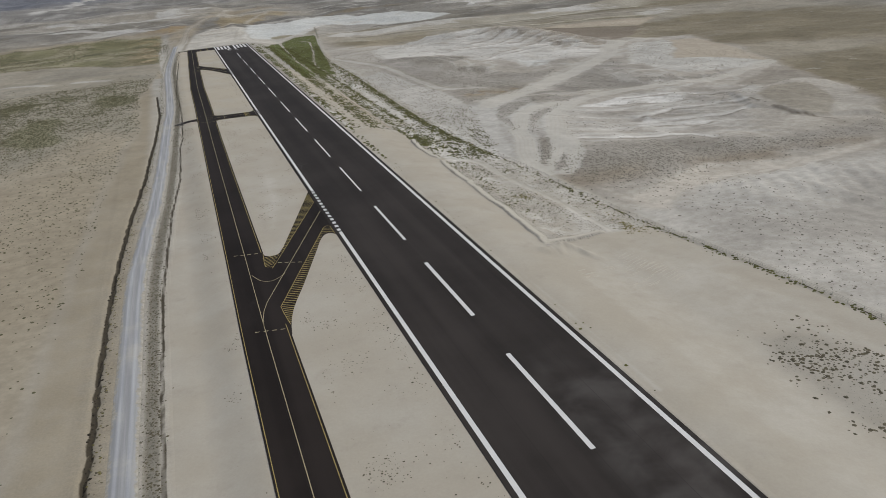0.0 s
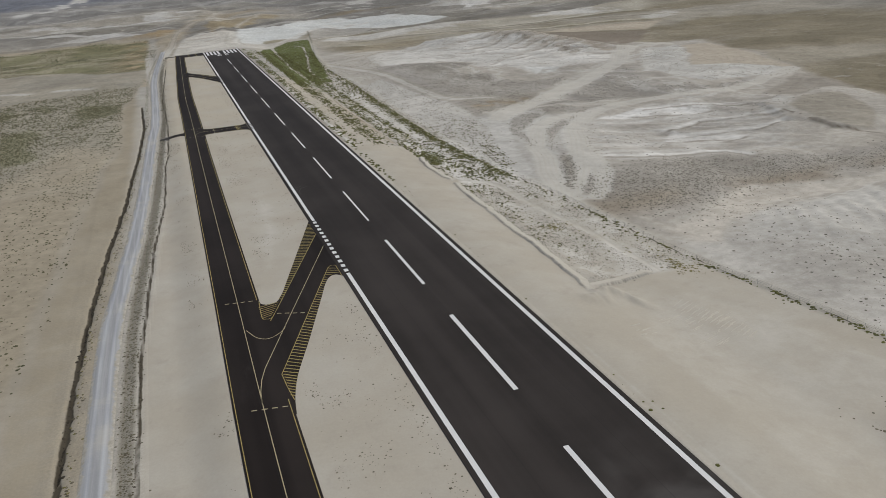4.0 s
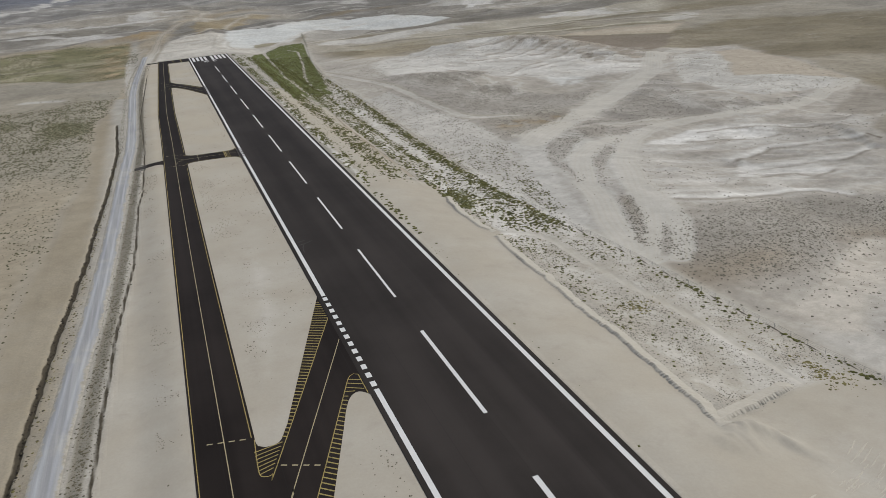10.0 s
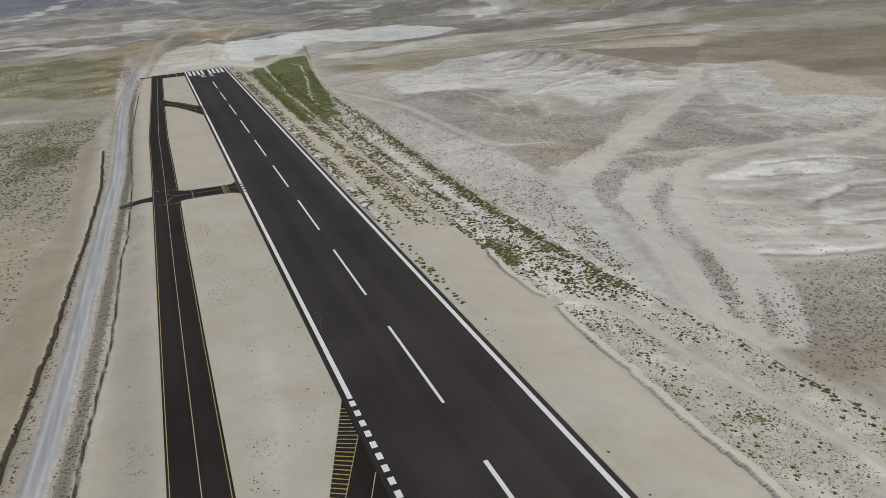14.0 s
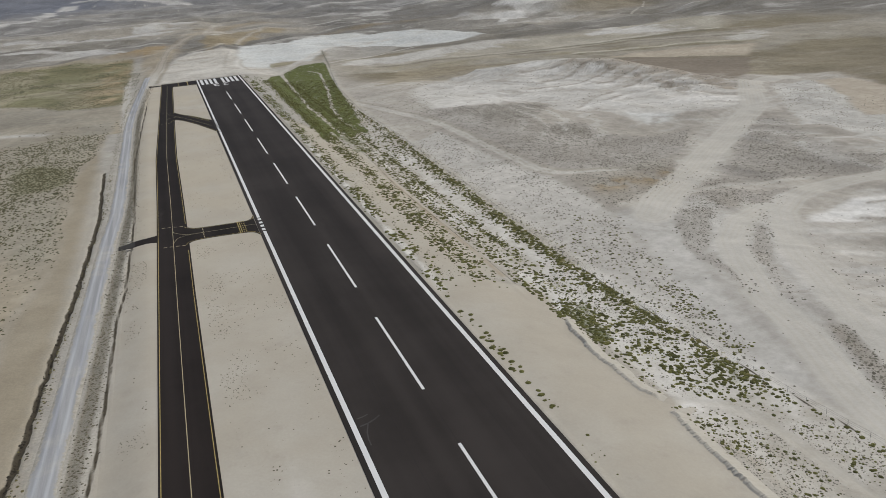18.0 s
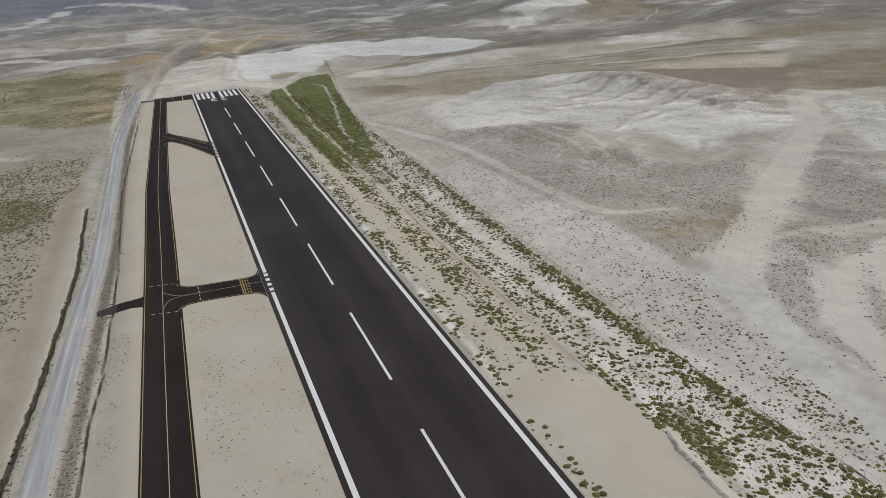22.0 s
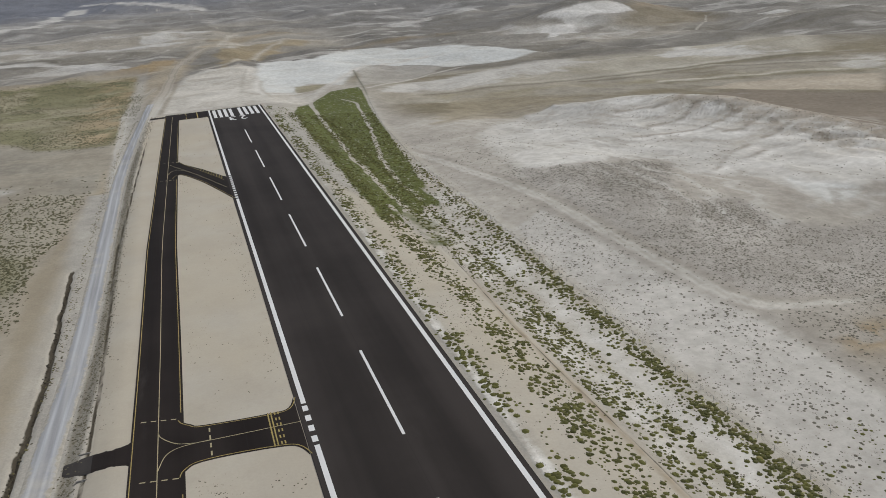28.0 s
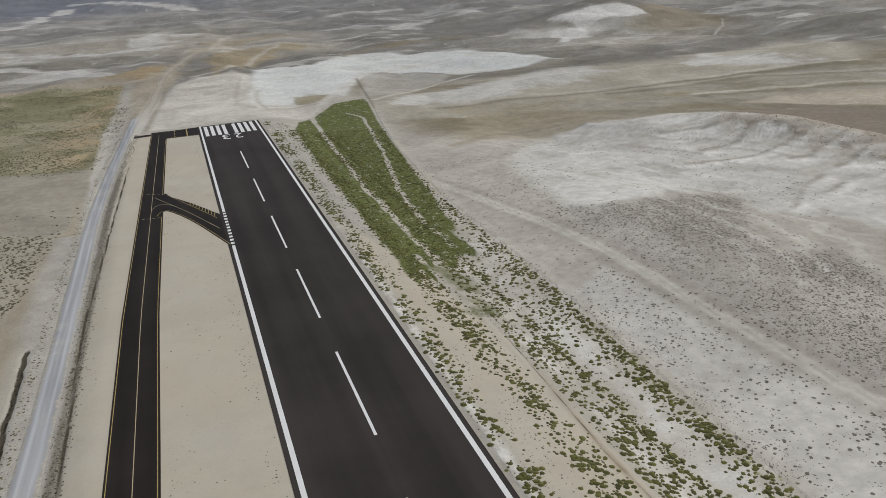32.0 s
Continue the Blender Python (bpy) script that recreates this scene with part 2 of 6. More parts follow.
class Graph:
    """Short hand for shader nodes."""

    def __init__(self, m):
        self.t = m.node_tree
        self.out = self.t.nodes["Principled BSDF"]

    def node(self, kind, **values):
        n = self.t.nodes.new(kind)
        for key, value in values.items():
            n.inputs[key].default_value = value
        return n

    def link(self, a, b):
        self.t.links.new(a, b)

    def place(self, sx=1.0, sy=1.0, sz=1.0):
        c = self.node("ShaderNodeNewGeometry")
        m = self.node("ShaderNodeMapping", Scale=(sx, sy, sz))
        self.link(c.outputs["Position"], m.inputs["Vector"])
        return m.outputs[0]

    def noise(self, scale, detail=4.0, rough=0.55, vector=None, distort=0.0):
        n = self.node("ShaderNodeTexNoise", Scale=scale, Detail=detail, Roughness=rough, Distortion=distort)
        self.link(vector if vector is not None else self.place(), n.inputs["Vector"])
        return n.outputs["Fac"]

    def math(self, op, a, b=0.5, c=0.0):
        n = self.t.nodes.new("ShaderNodeMath")
        n.operation = op
        for i, v in enumerate((a, b, c)):
            if isinstance(v, (int, float)):
                n.inputs[i].default_value = v
            else:
                self.link(v, n.inputs[i])
        return n.outputs[0]

    def step(self, v, low, high):
        n = self.t.nodes.new("ShaderNodeMapRange")
        n.interpolation_type = "SMOOTHSTEP"
        n.inputs["From Min"].default_value, n.inputs["From Max"].default_value = low, high
        self.link(v, n.inputs["Value"])
        return n.outputs["Result"]

    def mix(self, fac, a, b, blend="MIX"):
        n = self.t.nodes.new("ShaderNodeMix")
        n.data_type, n.blend_type = "RGBA", blend
        for slot, v in ((0, fac), (6, a), (7, b)):
            if isinstance(v, (int, float)):
                n.inputs[slot].default_value = v
            elif isinstance(v, tuple):
                n.inputs[slot].default_value = (*v, 1.0)
            else:
                self.link(v, n.inputs[slot])
        return n.outputs[2]

    def bump(self, height, strength=0.3, distance=0.1):
        n = self.node("ShaderNodeBump", Strength=strength, Distance=distance)
        self.link(height, n.inputs["Height"])
        self.link(n.outputs[0], self.out.inputs["Normal"])

    def colour(self, v):
        self.link(v, self.out.inputs["Base Color"])


CHALK, GREEN, BROWN, RUST = (0.575, 0.56, 0.52), (0.100, 0.113, 0.024), (0.165, 0.145, 0.095), (0.25, 0.188, 0.112)
SCRUB, STEPPE, PALE = (0.135, 0.126, 0.098), (0.255, 0.24, 0.208), (0.465, 0.445, 0.398)


def ground_material():
    m = material("dry_ground", 0.95)
    g = Graph(m)
    layers = []
    for name in ("cover", "wear", "tint"):
        a, b = g.t.nodes.new("ShaderNodeVertexColor"), g.t.nodes.new("ShaderNodeSeparateColor")
        a.layer_name = name
        g.link(a.outputs[0], b.inputs[0])
        layers += [b.outputs[0], b.outputs[1], b.outputs[2], a.outputs[1]]
    chalk, green, brown, _, track, scrub, steppe, dry, rust, olive, gully, even = layers
    rag, rag2 = g.noise(0.22, 7.0, 0.65), g.noise(0.03, 6.0, 0.6)
    streak = g.noise(1.0, 8.0, 0.62, g.place(0.11, 0.085, 0.1), 0.5)
    ragged = g.math("ADD", g.math("MULTIPLY_ADD", rag, 0.5, -0.25), g.math("MULTIPLY_ADD", rag2, 0.4, -0.2))
    streaky = g.math("ADD", g.math("MULTIPLY_ADD", streak, 1.1, -0.55), g.math("MULTIPLY_ADD", rag, 0.4, -0.2))

    def mask(v, low=0.38, high=0.62, amount=1.0, noise=ragged):
        return g.step(g.math("ADD", v, g.math("MULTIPLY", noise, amount)), low, high)

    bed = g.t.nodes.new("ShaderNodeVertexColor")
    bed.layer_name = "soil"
    rough = g.math("MULTIPLY", g.math("SUBTRACT", 1.0, g.math("MULTIPLY", even, 0.78)), g.math("SUBTRACT", 1.0, g.math("MULTIPLY", bed.outputs[1], 0.55)))
    broad, soft = g.step(g.noise(0.012, 5.0, 0.6), 0.3, 0.7), g.step(g.noise(0.05, 4.0, 0.55), 0.35, 0.7)
    plain = g.mix(broad, (0.375, 0.354, 0.305), (0.34, 0.323, 0.285))
    sand = g.mix(soft, (0.374, 0.341, 0.280), (0.404, 0.377, 0.322))
    sand = g.mix(g.math("MULTIPLY", g.step(g.noise(0.16, 7.0, 0.7), 0.52, 0.75), 0.5), sand, (0.312, 0.283, 0.236))
    where = g.node("ShaderNodeSeparateXYZ")
    g.link(g.node("ShaderNodeNewGeometry").outputs["Position"], where.inputs[0])
    peach = g.math("MULTIPLY", g.step(where.outputs[1], 300.0, 430.0), g.step(g.noise(0.028, 5.0, 0.6), 0.25, 0.6))
    sand = g.mix(g.math("MULTIPLY", peach, 0.5), sand, (0.422, 0.374, 0.286))
    col = g.mix(even, plain, sand)
    col = g.mix(mask(dry, 0.2, 0.8), col, g.mix(soft, (0.280, 0.243, 0.178), (0.312, 0.274, 0.206)))
    col = g.mix(mask(steppe, 0.25, 0.8), col, STEPPE)
    tan = g.mix(g.step(rag, 0.38, 0.62), (0.275, 0.248, 0.165), (0.19, 0.176, 0.10))
    col = g.mix(mask(olive, 0.3, 0.7), col, tan)
    col = g.mix(mask(brown, 0.25, 0.75, 0.7), col, g.mix(g.step(streak, 0.4, 0.65), BROWN, (0.20, 0.176, 0.122)))
    col = g.mix(mask(rust, 0.3, 0.8), col, RUST)
    lines = g.mix(g.step(streak, 0.32, 0.68), (0.76, 0.755, 0.75), (1.16, 1.16, 1.16))
    col = g.mix(g.math("MULTIPLY", g.math("SUBTRACT", 1.0, even), 0.25), col, lines, "MULTIPLY")
    ripple = g.math("MULTIPLY", streaky, g.math("SUBTRACT", 1.0, g.math("MULTIPLY", even, 0.75)))
    col = g.mix(mask(chalk, 0.32, 0.72, 1.0, ripple), col, CHALK)
    fleck = g.mix(g.step(g.noise(0.35, 6.0, 0.6), 0.3, 0.7), (0.88, 0.875, 0.865), (1.09, 1.09, 1.09))
    earth = g.mix(1.0, bed.outputs[0], fleck, "MULTIPLY")
    earth = g.mix(g.math("MULTIPLY", g.step(g.noise(1.0, 5.0, 0.6, g.place(0.03, 0.05, 0.05), 0.8), 0.45, 0.75), 0.35), earth, g.mix(1.0, earth, (0.80, 0.79, 0.775), "MULTIPLY"))
    mottle = g.mix(g.step(g.noise(0.022, 7.0, 0.62, None, 0.6), 0.34, 0.66), (0.80, 0.79, 0.775), (1.15, 1.15, 1.15))
    earth = g.mix(g.math("SUBTRACT", 0.75, g.math("MULTIPLY", even, 0.45)), earth, g.mix(1.0, earth, mottle, "MULTIPLY"))
    worn = g.step(g.noise(0.07, 8.0, 0.66, None, 1.0), 0.60, 0.66)
    earth = g.mix(g.math("MULTIPLY", g.math("MULTIPLY", worn, g.math("SUBTRACT", 1.0, even)), 0.30), earth, g.mix(1.0, earth, (1.30, 1.30, 1.31), "MULTIPLY"))
    crack = g.step(g.noise(0.10, 8.0, 0.66, None, 1.2), 0.36, 0.30)
    earth = g.mix(g.math("MULTIPLY", g.math("MULTIPLY", crack, g.math("SUBTRACT", 1.0, even)), 0.45), earth, g.mix(1.0, earth, (0.72, 0.70, 0.68), "MULTIPLY"))
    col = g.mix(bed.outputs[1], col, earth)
    bushy = mask(scrub, 0.2, 0.95, 0.8)
    col = g.mix(g.math("MULTIPLY", g.math("MULTIPLY", bushy, 0.75), g.math("SUBTRACT", 1.0, bed.outputs[1])), col, (0.212, 0.20, 0.172))
    for scale, share in ((0.8, 0.34), (1.5, 0.36)):
        cell = g.node("ShaderNodeTexVoronoi", Scale=scale, Randomness=1.0)
        cell.voronoi_dimensions = "2D"
        g.link(g.place(), cell.inputs["Vector"])
        hue = g.t.nodes.new("ShaderNodeSeparateColor")
        g.link(cell.outputs["Color"], hue.inputs[0])
        size = g.math("MULTIPLY", g.math("MULTIPLY", hue.outputs[0], bushy), share)
        dot = g.step(g.math("SUBTRACT", size, cell.outputs["Distance"]), 0.0, 0.08)
        col = g.mix(g.math("MULTIPLY", dot, 0.78), col, SCRUB)
    col = g.mix(g.math("MULTIPLY", mask(green, 0.3, 0.7), g.step(g.noise(0.45, 6.0, 0.7), 0.30, 0.46)), col, g.mix(g.step(rag, 0.35, 0.65), GREEN, (0.075, 0.086, 0.027)))
    # wheel tracks with ruts that run along them
    lane = g.mix(g.step(g.math("SINE", g.math("MULTIPLY", track, 42.0)), -0.2, 0.9), PALE, (0.45, 0.425, 0.368))
    lane = g.mix(g.step(rag2, 0.30, 0.50), g.mix(1.0, PALE, (0.95, 0.95, 0.95), "MULTIPLY"), lane)
    lane = g.mix(g.math("MULTIPLY", g.step(where.outputs[1], 760.0, 850.0), g.step(where.outputs[0], 80.0, 60.0)), lane, g.mix(g.step(g.math("SINE", g.math("MULTIPLY", track, 24.0)), -0.2, 0.5), (0.36, 0.325, 0.27), (0.29, 0.262, 0.212)))
    col = g.mix(g.math("MULTIPLY", mask(track, 0.40, 0.58, 0.22), 0.72), col, lane)
    # dark earth, with the shade of ditches, trench and fence foot painted in
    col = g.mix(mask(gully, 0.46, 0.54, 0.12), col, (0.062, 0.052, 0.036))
    fine, grit = g.step(g.noise(2.0, 5.0, 0.65), 0.3, 0.7), g.step(g.noise(0.11, 6.0, 0.7), 0.32, 0.68)
    col = g.mix(g.math("MULTIPLY", rough, 0.36), col, g.mix(fine, (0.66, 0.66, 0.66), (1.25, 1.25, 1.25)), "MULTIPLY")
    col = g.mix(g.math("MULTIPLY", rough, 0.45), col, g.mix(grit, (0.74, 0.73, 0.72), (1.2, 1.2, 1.2)), "MULTIPLY")
    g.colour(col)
    g.bump(g.math("MULTIPLY", rough, g.math("ADD", g.noise(1.1, 7.0, 0.65), g.math("ADD", g.math("MULTIPLY", rag, 2.0), g.math("MULTIPLY", g.math("MULTIPLY", streak, g.math("SUBTRACT", 1.0, g.math("MAXIMUM", even, bed.outputs[1]))), 4.0)))), 0.35, 0.35)
    return m


def asphalt_material(name, dark, light, joint):
    m = material(name, 0.85)
    m.node_tree.nodes["Principled BSDF"].inputs["Specular IOR Level"].default_value = 0.12
    g = Graph(m)
    lane = g.noise(1.0, 3.0, 0.5, g.place(0.16, 0.004, 1.0))
    patch = g.noise(0.035, 5.0, 0.6)
    col = g.mix(g.step(g.math("ADD", g.math("MULTIPLY", lane, 0.6), g.math("MULTIPLY", patch, 0.4)), 0.35, 0.65), dark, light)
    dust = g.step(g.noise(1.0, 6.0, 0.65, g.place(0.10, 0.02, 1.0)), 0.62, 0.9)
    col = g.mix(g.math("MULTIPLY", dust, 0.35), col, (0.12, 0.11, 0.10))
    col = g.mix(0.35, col, g.mix(g.noise(6.0, 4.0, 0.7), (0.6, 0.6, 0.6), (1.4, 1.4, 1.4)), "MULTIPLY")
    sep = g.node("ShaderNodeSeparateXYZ")
    g.link(g.node("ShaderNodeNewGeometry").outputs["Position"], sep.inputs[0])
    # smoke-like haze over one stretch of the runway, put into the asphalt colour
    pale_haze = g.math("MULTIPLY", g.math("MULTIPLY", g.step(sep.outputs[1], 128.0, 100.0), g.step(sep.outputs[0], -3.0, 4.0)), g.step(g.noise(0.11, 4.0, 0.5, None, 0.3), 0.32, 0.72))
    col = g.mix(g.math("MULTIPLY", pale_haze, 0.45), col, (0.115, 0.108, 0.102))
    seam = g.math("PINGPONG", sep.outputs[0], joint)
    col = g.mix(g.math("MULTIPLY", g.step(seam, 0.10, 0.0), 0.4), col, (0.018, 0.017, 0.017))
    g.colour(col)
    g.bump(g.noise(14.0, 3.0), 0.2, 0.02)
    return m


def paint_material(name, colour, under, wear):
    m = material(name, 0.7)
    g = Graph(m)
    worn = g.step(g.noise(1.6, 6.0, 0.75), wear, wear + 0.2)
    tone = g.mix(g.noise(0.3, 3.0), tuple(0.82 * c for c in colour), colour)
    g.colour(g.mix(g.math("MULTIPLY", worn, 0.6), tone, under))
    return m


def gravel_material():
    m = material("road_gravel", 0.95)
    g = Graph(m)
    lane = g.noise(1.0, 5.0, 0.6, g.place(0.9, 0.03, 1.0))
    col = g.mix(g.step(lane, 0.35, 0.65), (0.285, 0.293, 0.308), (0.372, 0.38, 0.388))
    col = g.mix(g.math("MULTIPLY", g.step(g.noise(0.09, 6.0, 0.65), 0.5, 0.75), 0.6), col, PALE)
    rim = g.t.nodes.new("ShaderNodeAttribute")
    rim.attribute_name = "rim"
    wheel = g.step(g.math("ABSOLUTE", g.math("SUBTRACT", rim.outputs["Fac"], 0.42)), 0.0, 0.22)
    col = g.mix(wheel, g.mix(1.0, col, (1.10, 1.10, 1.11), "MULTIPLY"), g.mix(1.0, col, (0.90, 0.89, 0.87), "MULTIPLY"))
    side = g.math("ADD", rim.outputs["Fac"], g.math("ADD", g.math("MULTIPLY_ADD", g.noise(0.16, 6.0, 0.65), 1.1, -0.55), g.math("MULTIPLY_ADD", g.noise(1.2, 5.0, 0.65), 0.5, -0.25)))
    verge = g.mix(g.step(g.noise(0.7, 6.0, 0.7), 0.35, 0.65), (0.285, 0.265, 0.22), (0.395, 0.372, 0.322))
    col = g.mix(g.step(side, 0.70, 0.92), col, verge)
    col = g.mix(0.3, col, g.mix(g.noise(3.0, 5.0, 0.7), (0.6, 0.6, 0.6), (1.35, 1.35, 1.35)), "MULTIPLY")
    g.colour(col)
    g.bump(g.noise(5.0, 5.0, 0.7), 0.4, 0.06)
    return m


def leaf_material(name, dark, light):
    m = material(name, 0.85)
    g = Graph(m)
    tone = g.t.nodes.new("ShaderNodeAttribute")
    tone.attribute_name = "tone"
    geo = g.node("ShaderNodeNewGeometry")
    f = g.math("ADD", g.math("MULTIPLY", tone.outputs["Fac"], 0.75), g.math("MULTIPLY", geo.outputs["Random Per Island"], 0.25))
    g.colour(g.mix(f, dark, light))
    return m


def plain_material(name, a, b, scale=3.0, rough=0.85, metal=0.0):
    m = material(name, rough)
    g = Graph(m)
    g.out.inputs["Metallic"].default_value = metal
    g.colour(g.mix(g.noise(scale, 5.0, 0.65), a, b))
    return m


M_GROUND = ground_material()
M_RUNWAY = asphalt_material("runway_asphalt", (0.0230, 0.0196, 0.0177), (0.0408, 0.0350, 0.0320), 3.9)
M_TAXI = asphalt_material("taxiway_asphalt", (0.0118, 0.0090, 0.0078), (0.0240, 0.0190, 0.0168), 4.2)
M_SCUFF = asphalt_material("scuffed_asphalt", (0.030, 0.026, 0.024), (0.085, 0.08, 0.076), 3.9)
M_DUSTY = asphalt_material("dusty_asphalt", (0.015, 0.0125, 0.0115), (0.055, 0.050, 0.046), 4.2)
M_WHITE = paint_material("white_paint", (0.66, 0.66, 0.65), (0.22, 0.21, 0.20), 0.60)
M_YELLOW = paint_material("yellow_paint", (0.36, 0.285, 0.10), (0.06, 0.05, 0.03), 0.46)
M_CREAM = paint_material("cream_paint", (0.40, 0.345, 0.21), (0.07, 0.06, 0.04), 0.50)
M_GRAVEL = gravel_material()
M_SHRUB = leaf_material("shrub_leaves", (0.046, 0.047, 0.014), (0.128, 0.126, 0.034))
M_HALO = leaf_material("pale_grass", (0.20, 0.195, 0.085), (0.33, 0.315, 0.165))
M_GRASS = leaf_material("grass_leaves", (0.062, 0.073, 0.016), (0.118, 0.131, 0.030))
M_DARK = leaf_material("dead_brush", (0.018, 0.015, 0.010), (0.060, 0.050, 0.034))
M_TUFT = leaf_material("field_tuft", (0.050, 0.048, 0.022), (0.112, 0.105, 0.055))
M_YELLOWISH = leaf_material("yellow_brush", (0.095, 0.085, 0.030), (0.19, 0.165, 0.062))
M_DRY = leaf_material("dry_scrub", (0.060, 0.053, 0.034), (0.14, 0.122, 0.08))
M_GREY = leaf_material("grey_scrub", (0.085, 0.079, 0.060), (0.185, 0.172, 0.138))
M_STEEL = plain_material("galvanised_steel", (0.22, 0.22, 0.22), (0.34, 0.34, 0.33), 6.0, 0.5, 0.7)
M_CONCRETE = plain_material("concrete", (0.17, 0.16, 0.145), (0.28, 0.265, 0.24), 2.0)
M_RIDGE = plain_material("loose_sand", (0.42, 0.39, 0.325), (0.50, 0.47, 0.40), 2.0)
M_BANK = plain_material("bank_earth", (0.36, 0.332, 0.275), (0.49, 0.46, 0.40), 1.2)


# ---- mesh helpers ----
def mesh(name, verts, faces, mat, parent=None, label=""):
    me = bpy.data.meshes.new(name)
    me.from_pydata([tuple(v) for v in verts], [], faces)
    me.materials.append(mat)
    ob = new(name, me)
    if parent:
        ob.parent = parent
    return tagged(ob, label)


def slab(name, outline, top, thick, mat, parent=None, label=""):
    """A flat plate from its outline, counter-clockwise, with sides."""
    n = len(outline)
    verts = [(x, y, top) for x, y in outline] + [(x, y, top - thick) for x, y in outline]
    bm = bmesh.new()
    vs = [bm.verts.new(v) for v in verts]
    face = bm.faces.new(vs[:n])
    for i in range(n):
        bm.faces.new((vs[i], vs[i + n], vs[(i + 1) % n + n], vs[(i + 1) % n]))
    face.normal_update()
    if face.normal.z < 0:
        bmesh.ops.reverse_faces(bm, faces=bm.faces[:])
    bmesh.ops.triangulate(bm, faces=[face])
    me = bpy.data.meshes.new(name)
    bm.to_mesh(me)
    bm.free()
    me.materials.append(mat)
    ob = new(name, me)
    if parent:
        ob.parent = parent
    return tagged(ob, label)


def offset_line(pts, d):
    """The line moved d metres to its left."""
    out = []
    for i, (x, y) in enumerate(pts):
        ax, ay = pts[max(i - 1, 0)]
        bx, by = pts[min(i + 1, len(pts) - 1)]
        size = math.hypot(bx - ax, by - ay)
        out.append((x - (by - ay) / size * d, y + (bx - ax) / size * d))
    return out


def stripe(name, pts, width, top, mat, parent, thick=0.006, label=""):
    """A painted line along points."""
    left, right = offset_line(pts, width / 2), offset_line(pts, -width / 2)
    n = len(pts)
    verts = [(x, y, top) for x, y in left + right] + [(x, y, top - thick) for x, y in left + right]
    faces = [(n + i, n + i + 1, i + 1, i) for i in range(n - 1)]
    faces += [(i, i + 1, 2 * n + i + 1, 2 * n + i) for i in range(n - 1)]
    faces += [(n + i + 1, n + i, 3 * n + i, 3 * n + i + 1) for i in range(n - 1)]
    return mesh(name, verts, faces, mat, parent, label)


def dashes(name, a, b, count, width, top, mat, parent, fill=0.5):
    """Short marks on the way from a to b."""
    for i in range(count):
        s, e = i / (count - 1 + fill), (i + fill) / (count - 1 + fill)
        p, q = [(a[0] + (b[0] - a[0]) * f, a[1] + (b[1] - a[1]) * f) for f in (s, e)]
        stripe(name, [p, q], width, top, mat, parent)


def rounded(pts, steps=8):
    """A smooth line through points."""
    out = []
    p = [pts[0]] + list(pts) + [pts[-1]]
    for i in range(1, len(p) - 2):
        for k in range(steps):
            t = k / steps
            out.append(tuple(0.5 * (2 * p[i][j] + (p[i + 1][j] - p[i - 1][j]) * t + (2 * p[i - 1][j] - 5 * p[i][j] + 4 * p[i + 1][j] - p[i + 2][j]) * t ** 2 + (3 * p[i][j] - p[i - 1][j] - 3 * p[i + 1][j] + p[i + 2][j]) * t ** 3) for j in (0, 1)))
    return out + [pts[-1]]


# ---- ground sheet ----
def spread(start, stop, first, grow):
    out, step = [start], first
    sign = 1 if stop > start else -1
    while (stop - out[-1]) * sign > step:
        out.append(out[-1] + sign * step)
        step *= grow
    return out + [stop]


GX = np.array(sorted(set(spread(-160, -4700, 2.5, 1.03)[1:] + list(np.arange(-160, -80, 1.6)) + list(np.arange(-80, -45, 0.7)) + list(np.arange(-45, 30, 1.0)) + list(np.arange(30, 42, 0.45)) + list(np.arange(42, 110, 1.0)) + list(np.arange(110, 250, 1.25)) + list(np.arange(250, 340, 2.0)) + list(np.arange(340, 640, 4.0)) + spread(640, 4700, 5.0, 1.05))))
GY = np.array(sorted(set(spread(40, -2500, 2.0, 1.15)[1:] + list(np.arange(40, 170, 1.2)) + list(np.arange(170, 330, 0.6)) + list(np.arange(330, 620, 1.2)) + list(np.arange(620, 1000, 2.0)) + spread(1000, 4900, 2.5, 1.02))))
XX, YY = np.meshgrid(GX, GY)
ZZ = ground(XX, YY)


RIM_TRACK = [(62, 600), (69, 572), (76, 533), (80, 503), (82, 473), (84, 448), (86, 430), (87, 419), (91, 411), (98, 408), (112, 406), (126, 409), (145, 417)]
TRACKS = [
    ([(292, 392), (272, 384), (249, 370), (214, 356), (194, 359), (176, 363), (160, 363), (146, 359), (134, 350), (121, 333), (109, 316), (99, 296), (90, 277), (81, 262), (71, 248), (66, 240)], 4.4),
    ([(117, 374), (137, 377), (153, 374), (165, 372)], 1.4),
    ([(133, 355), (114, 344), (102, 333), (92, 318), (83, 300), (78, 283), (71, 267), (66, 251), (62, 242)], 4.2),
    ([(113, 321), (101, 301), (97, 283), (90, 264), (81, 249), (72, 237)], 3.4),
    ([(304, 532), (286, 531), (268, 522), (254, 507), (243, 490)], 6.5),
    ([(93, 358), (112, 377), (137, 397), (171, 427), (202, 452), (224, 468), (240, 490)], 6.0),
    ([(443, 952), (491, 985), (531, 1024), (558, 1060)], 1.2),
    ([(531, 1024), (560, 1010), (590, 980)], 1.0),
    ([(-57.5, 600), (-59, 680), (-60, 760), (-56, 830), (-45, 880)], 2.0),
    ([(-47, 730), (-43, 783), (-37, 871), (-32, 949), (-18, 1053), (0, 1101), (19, 1136)], 3.4),
]
SCRUB_PATCH = [(49, 115), (61, 114), (66, 98), (62, 72), (48, 66), (43, 82), (45, 102)]
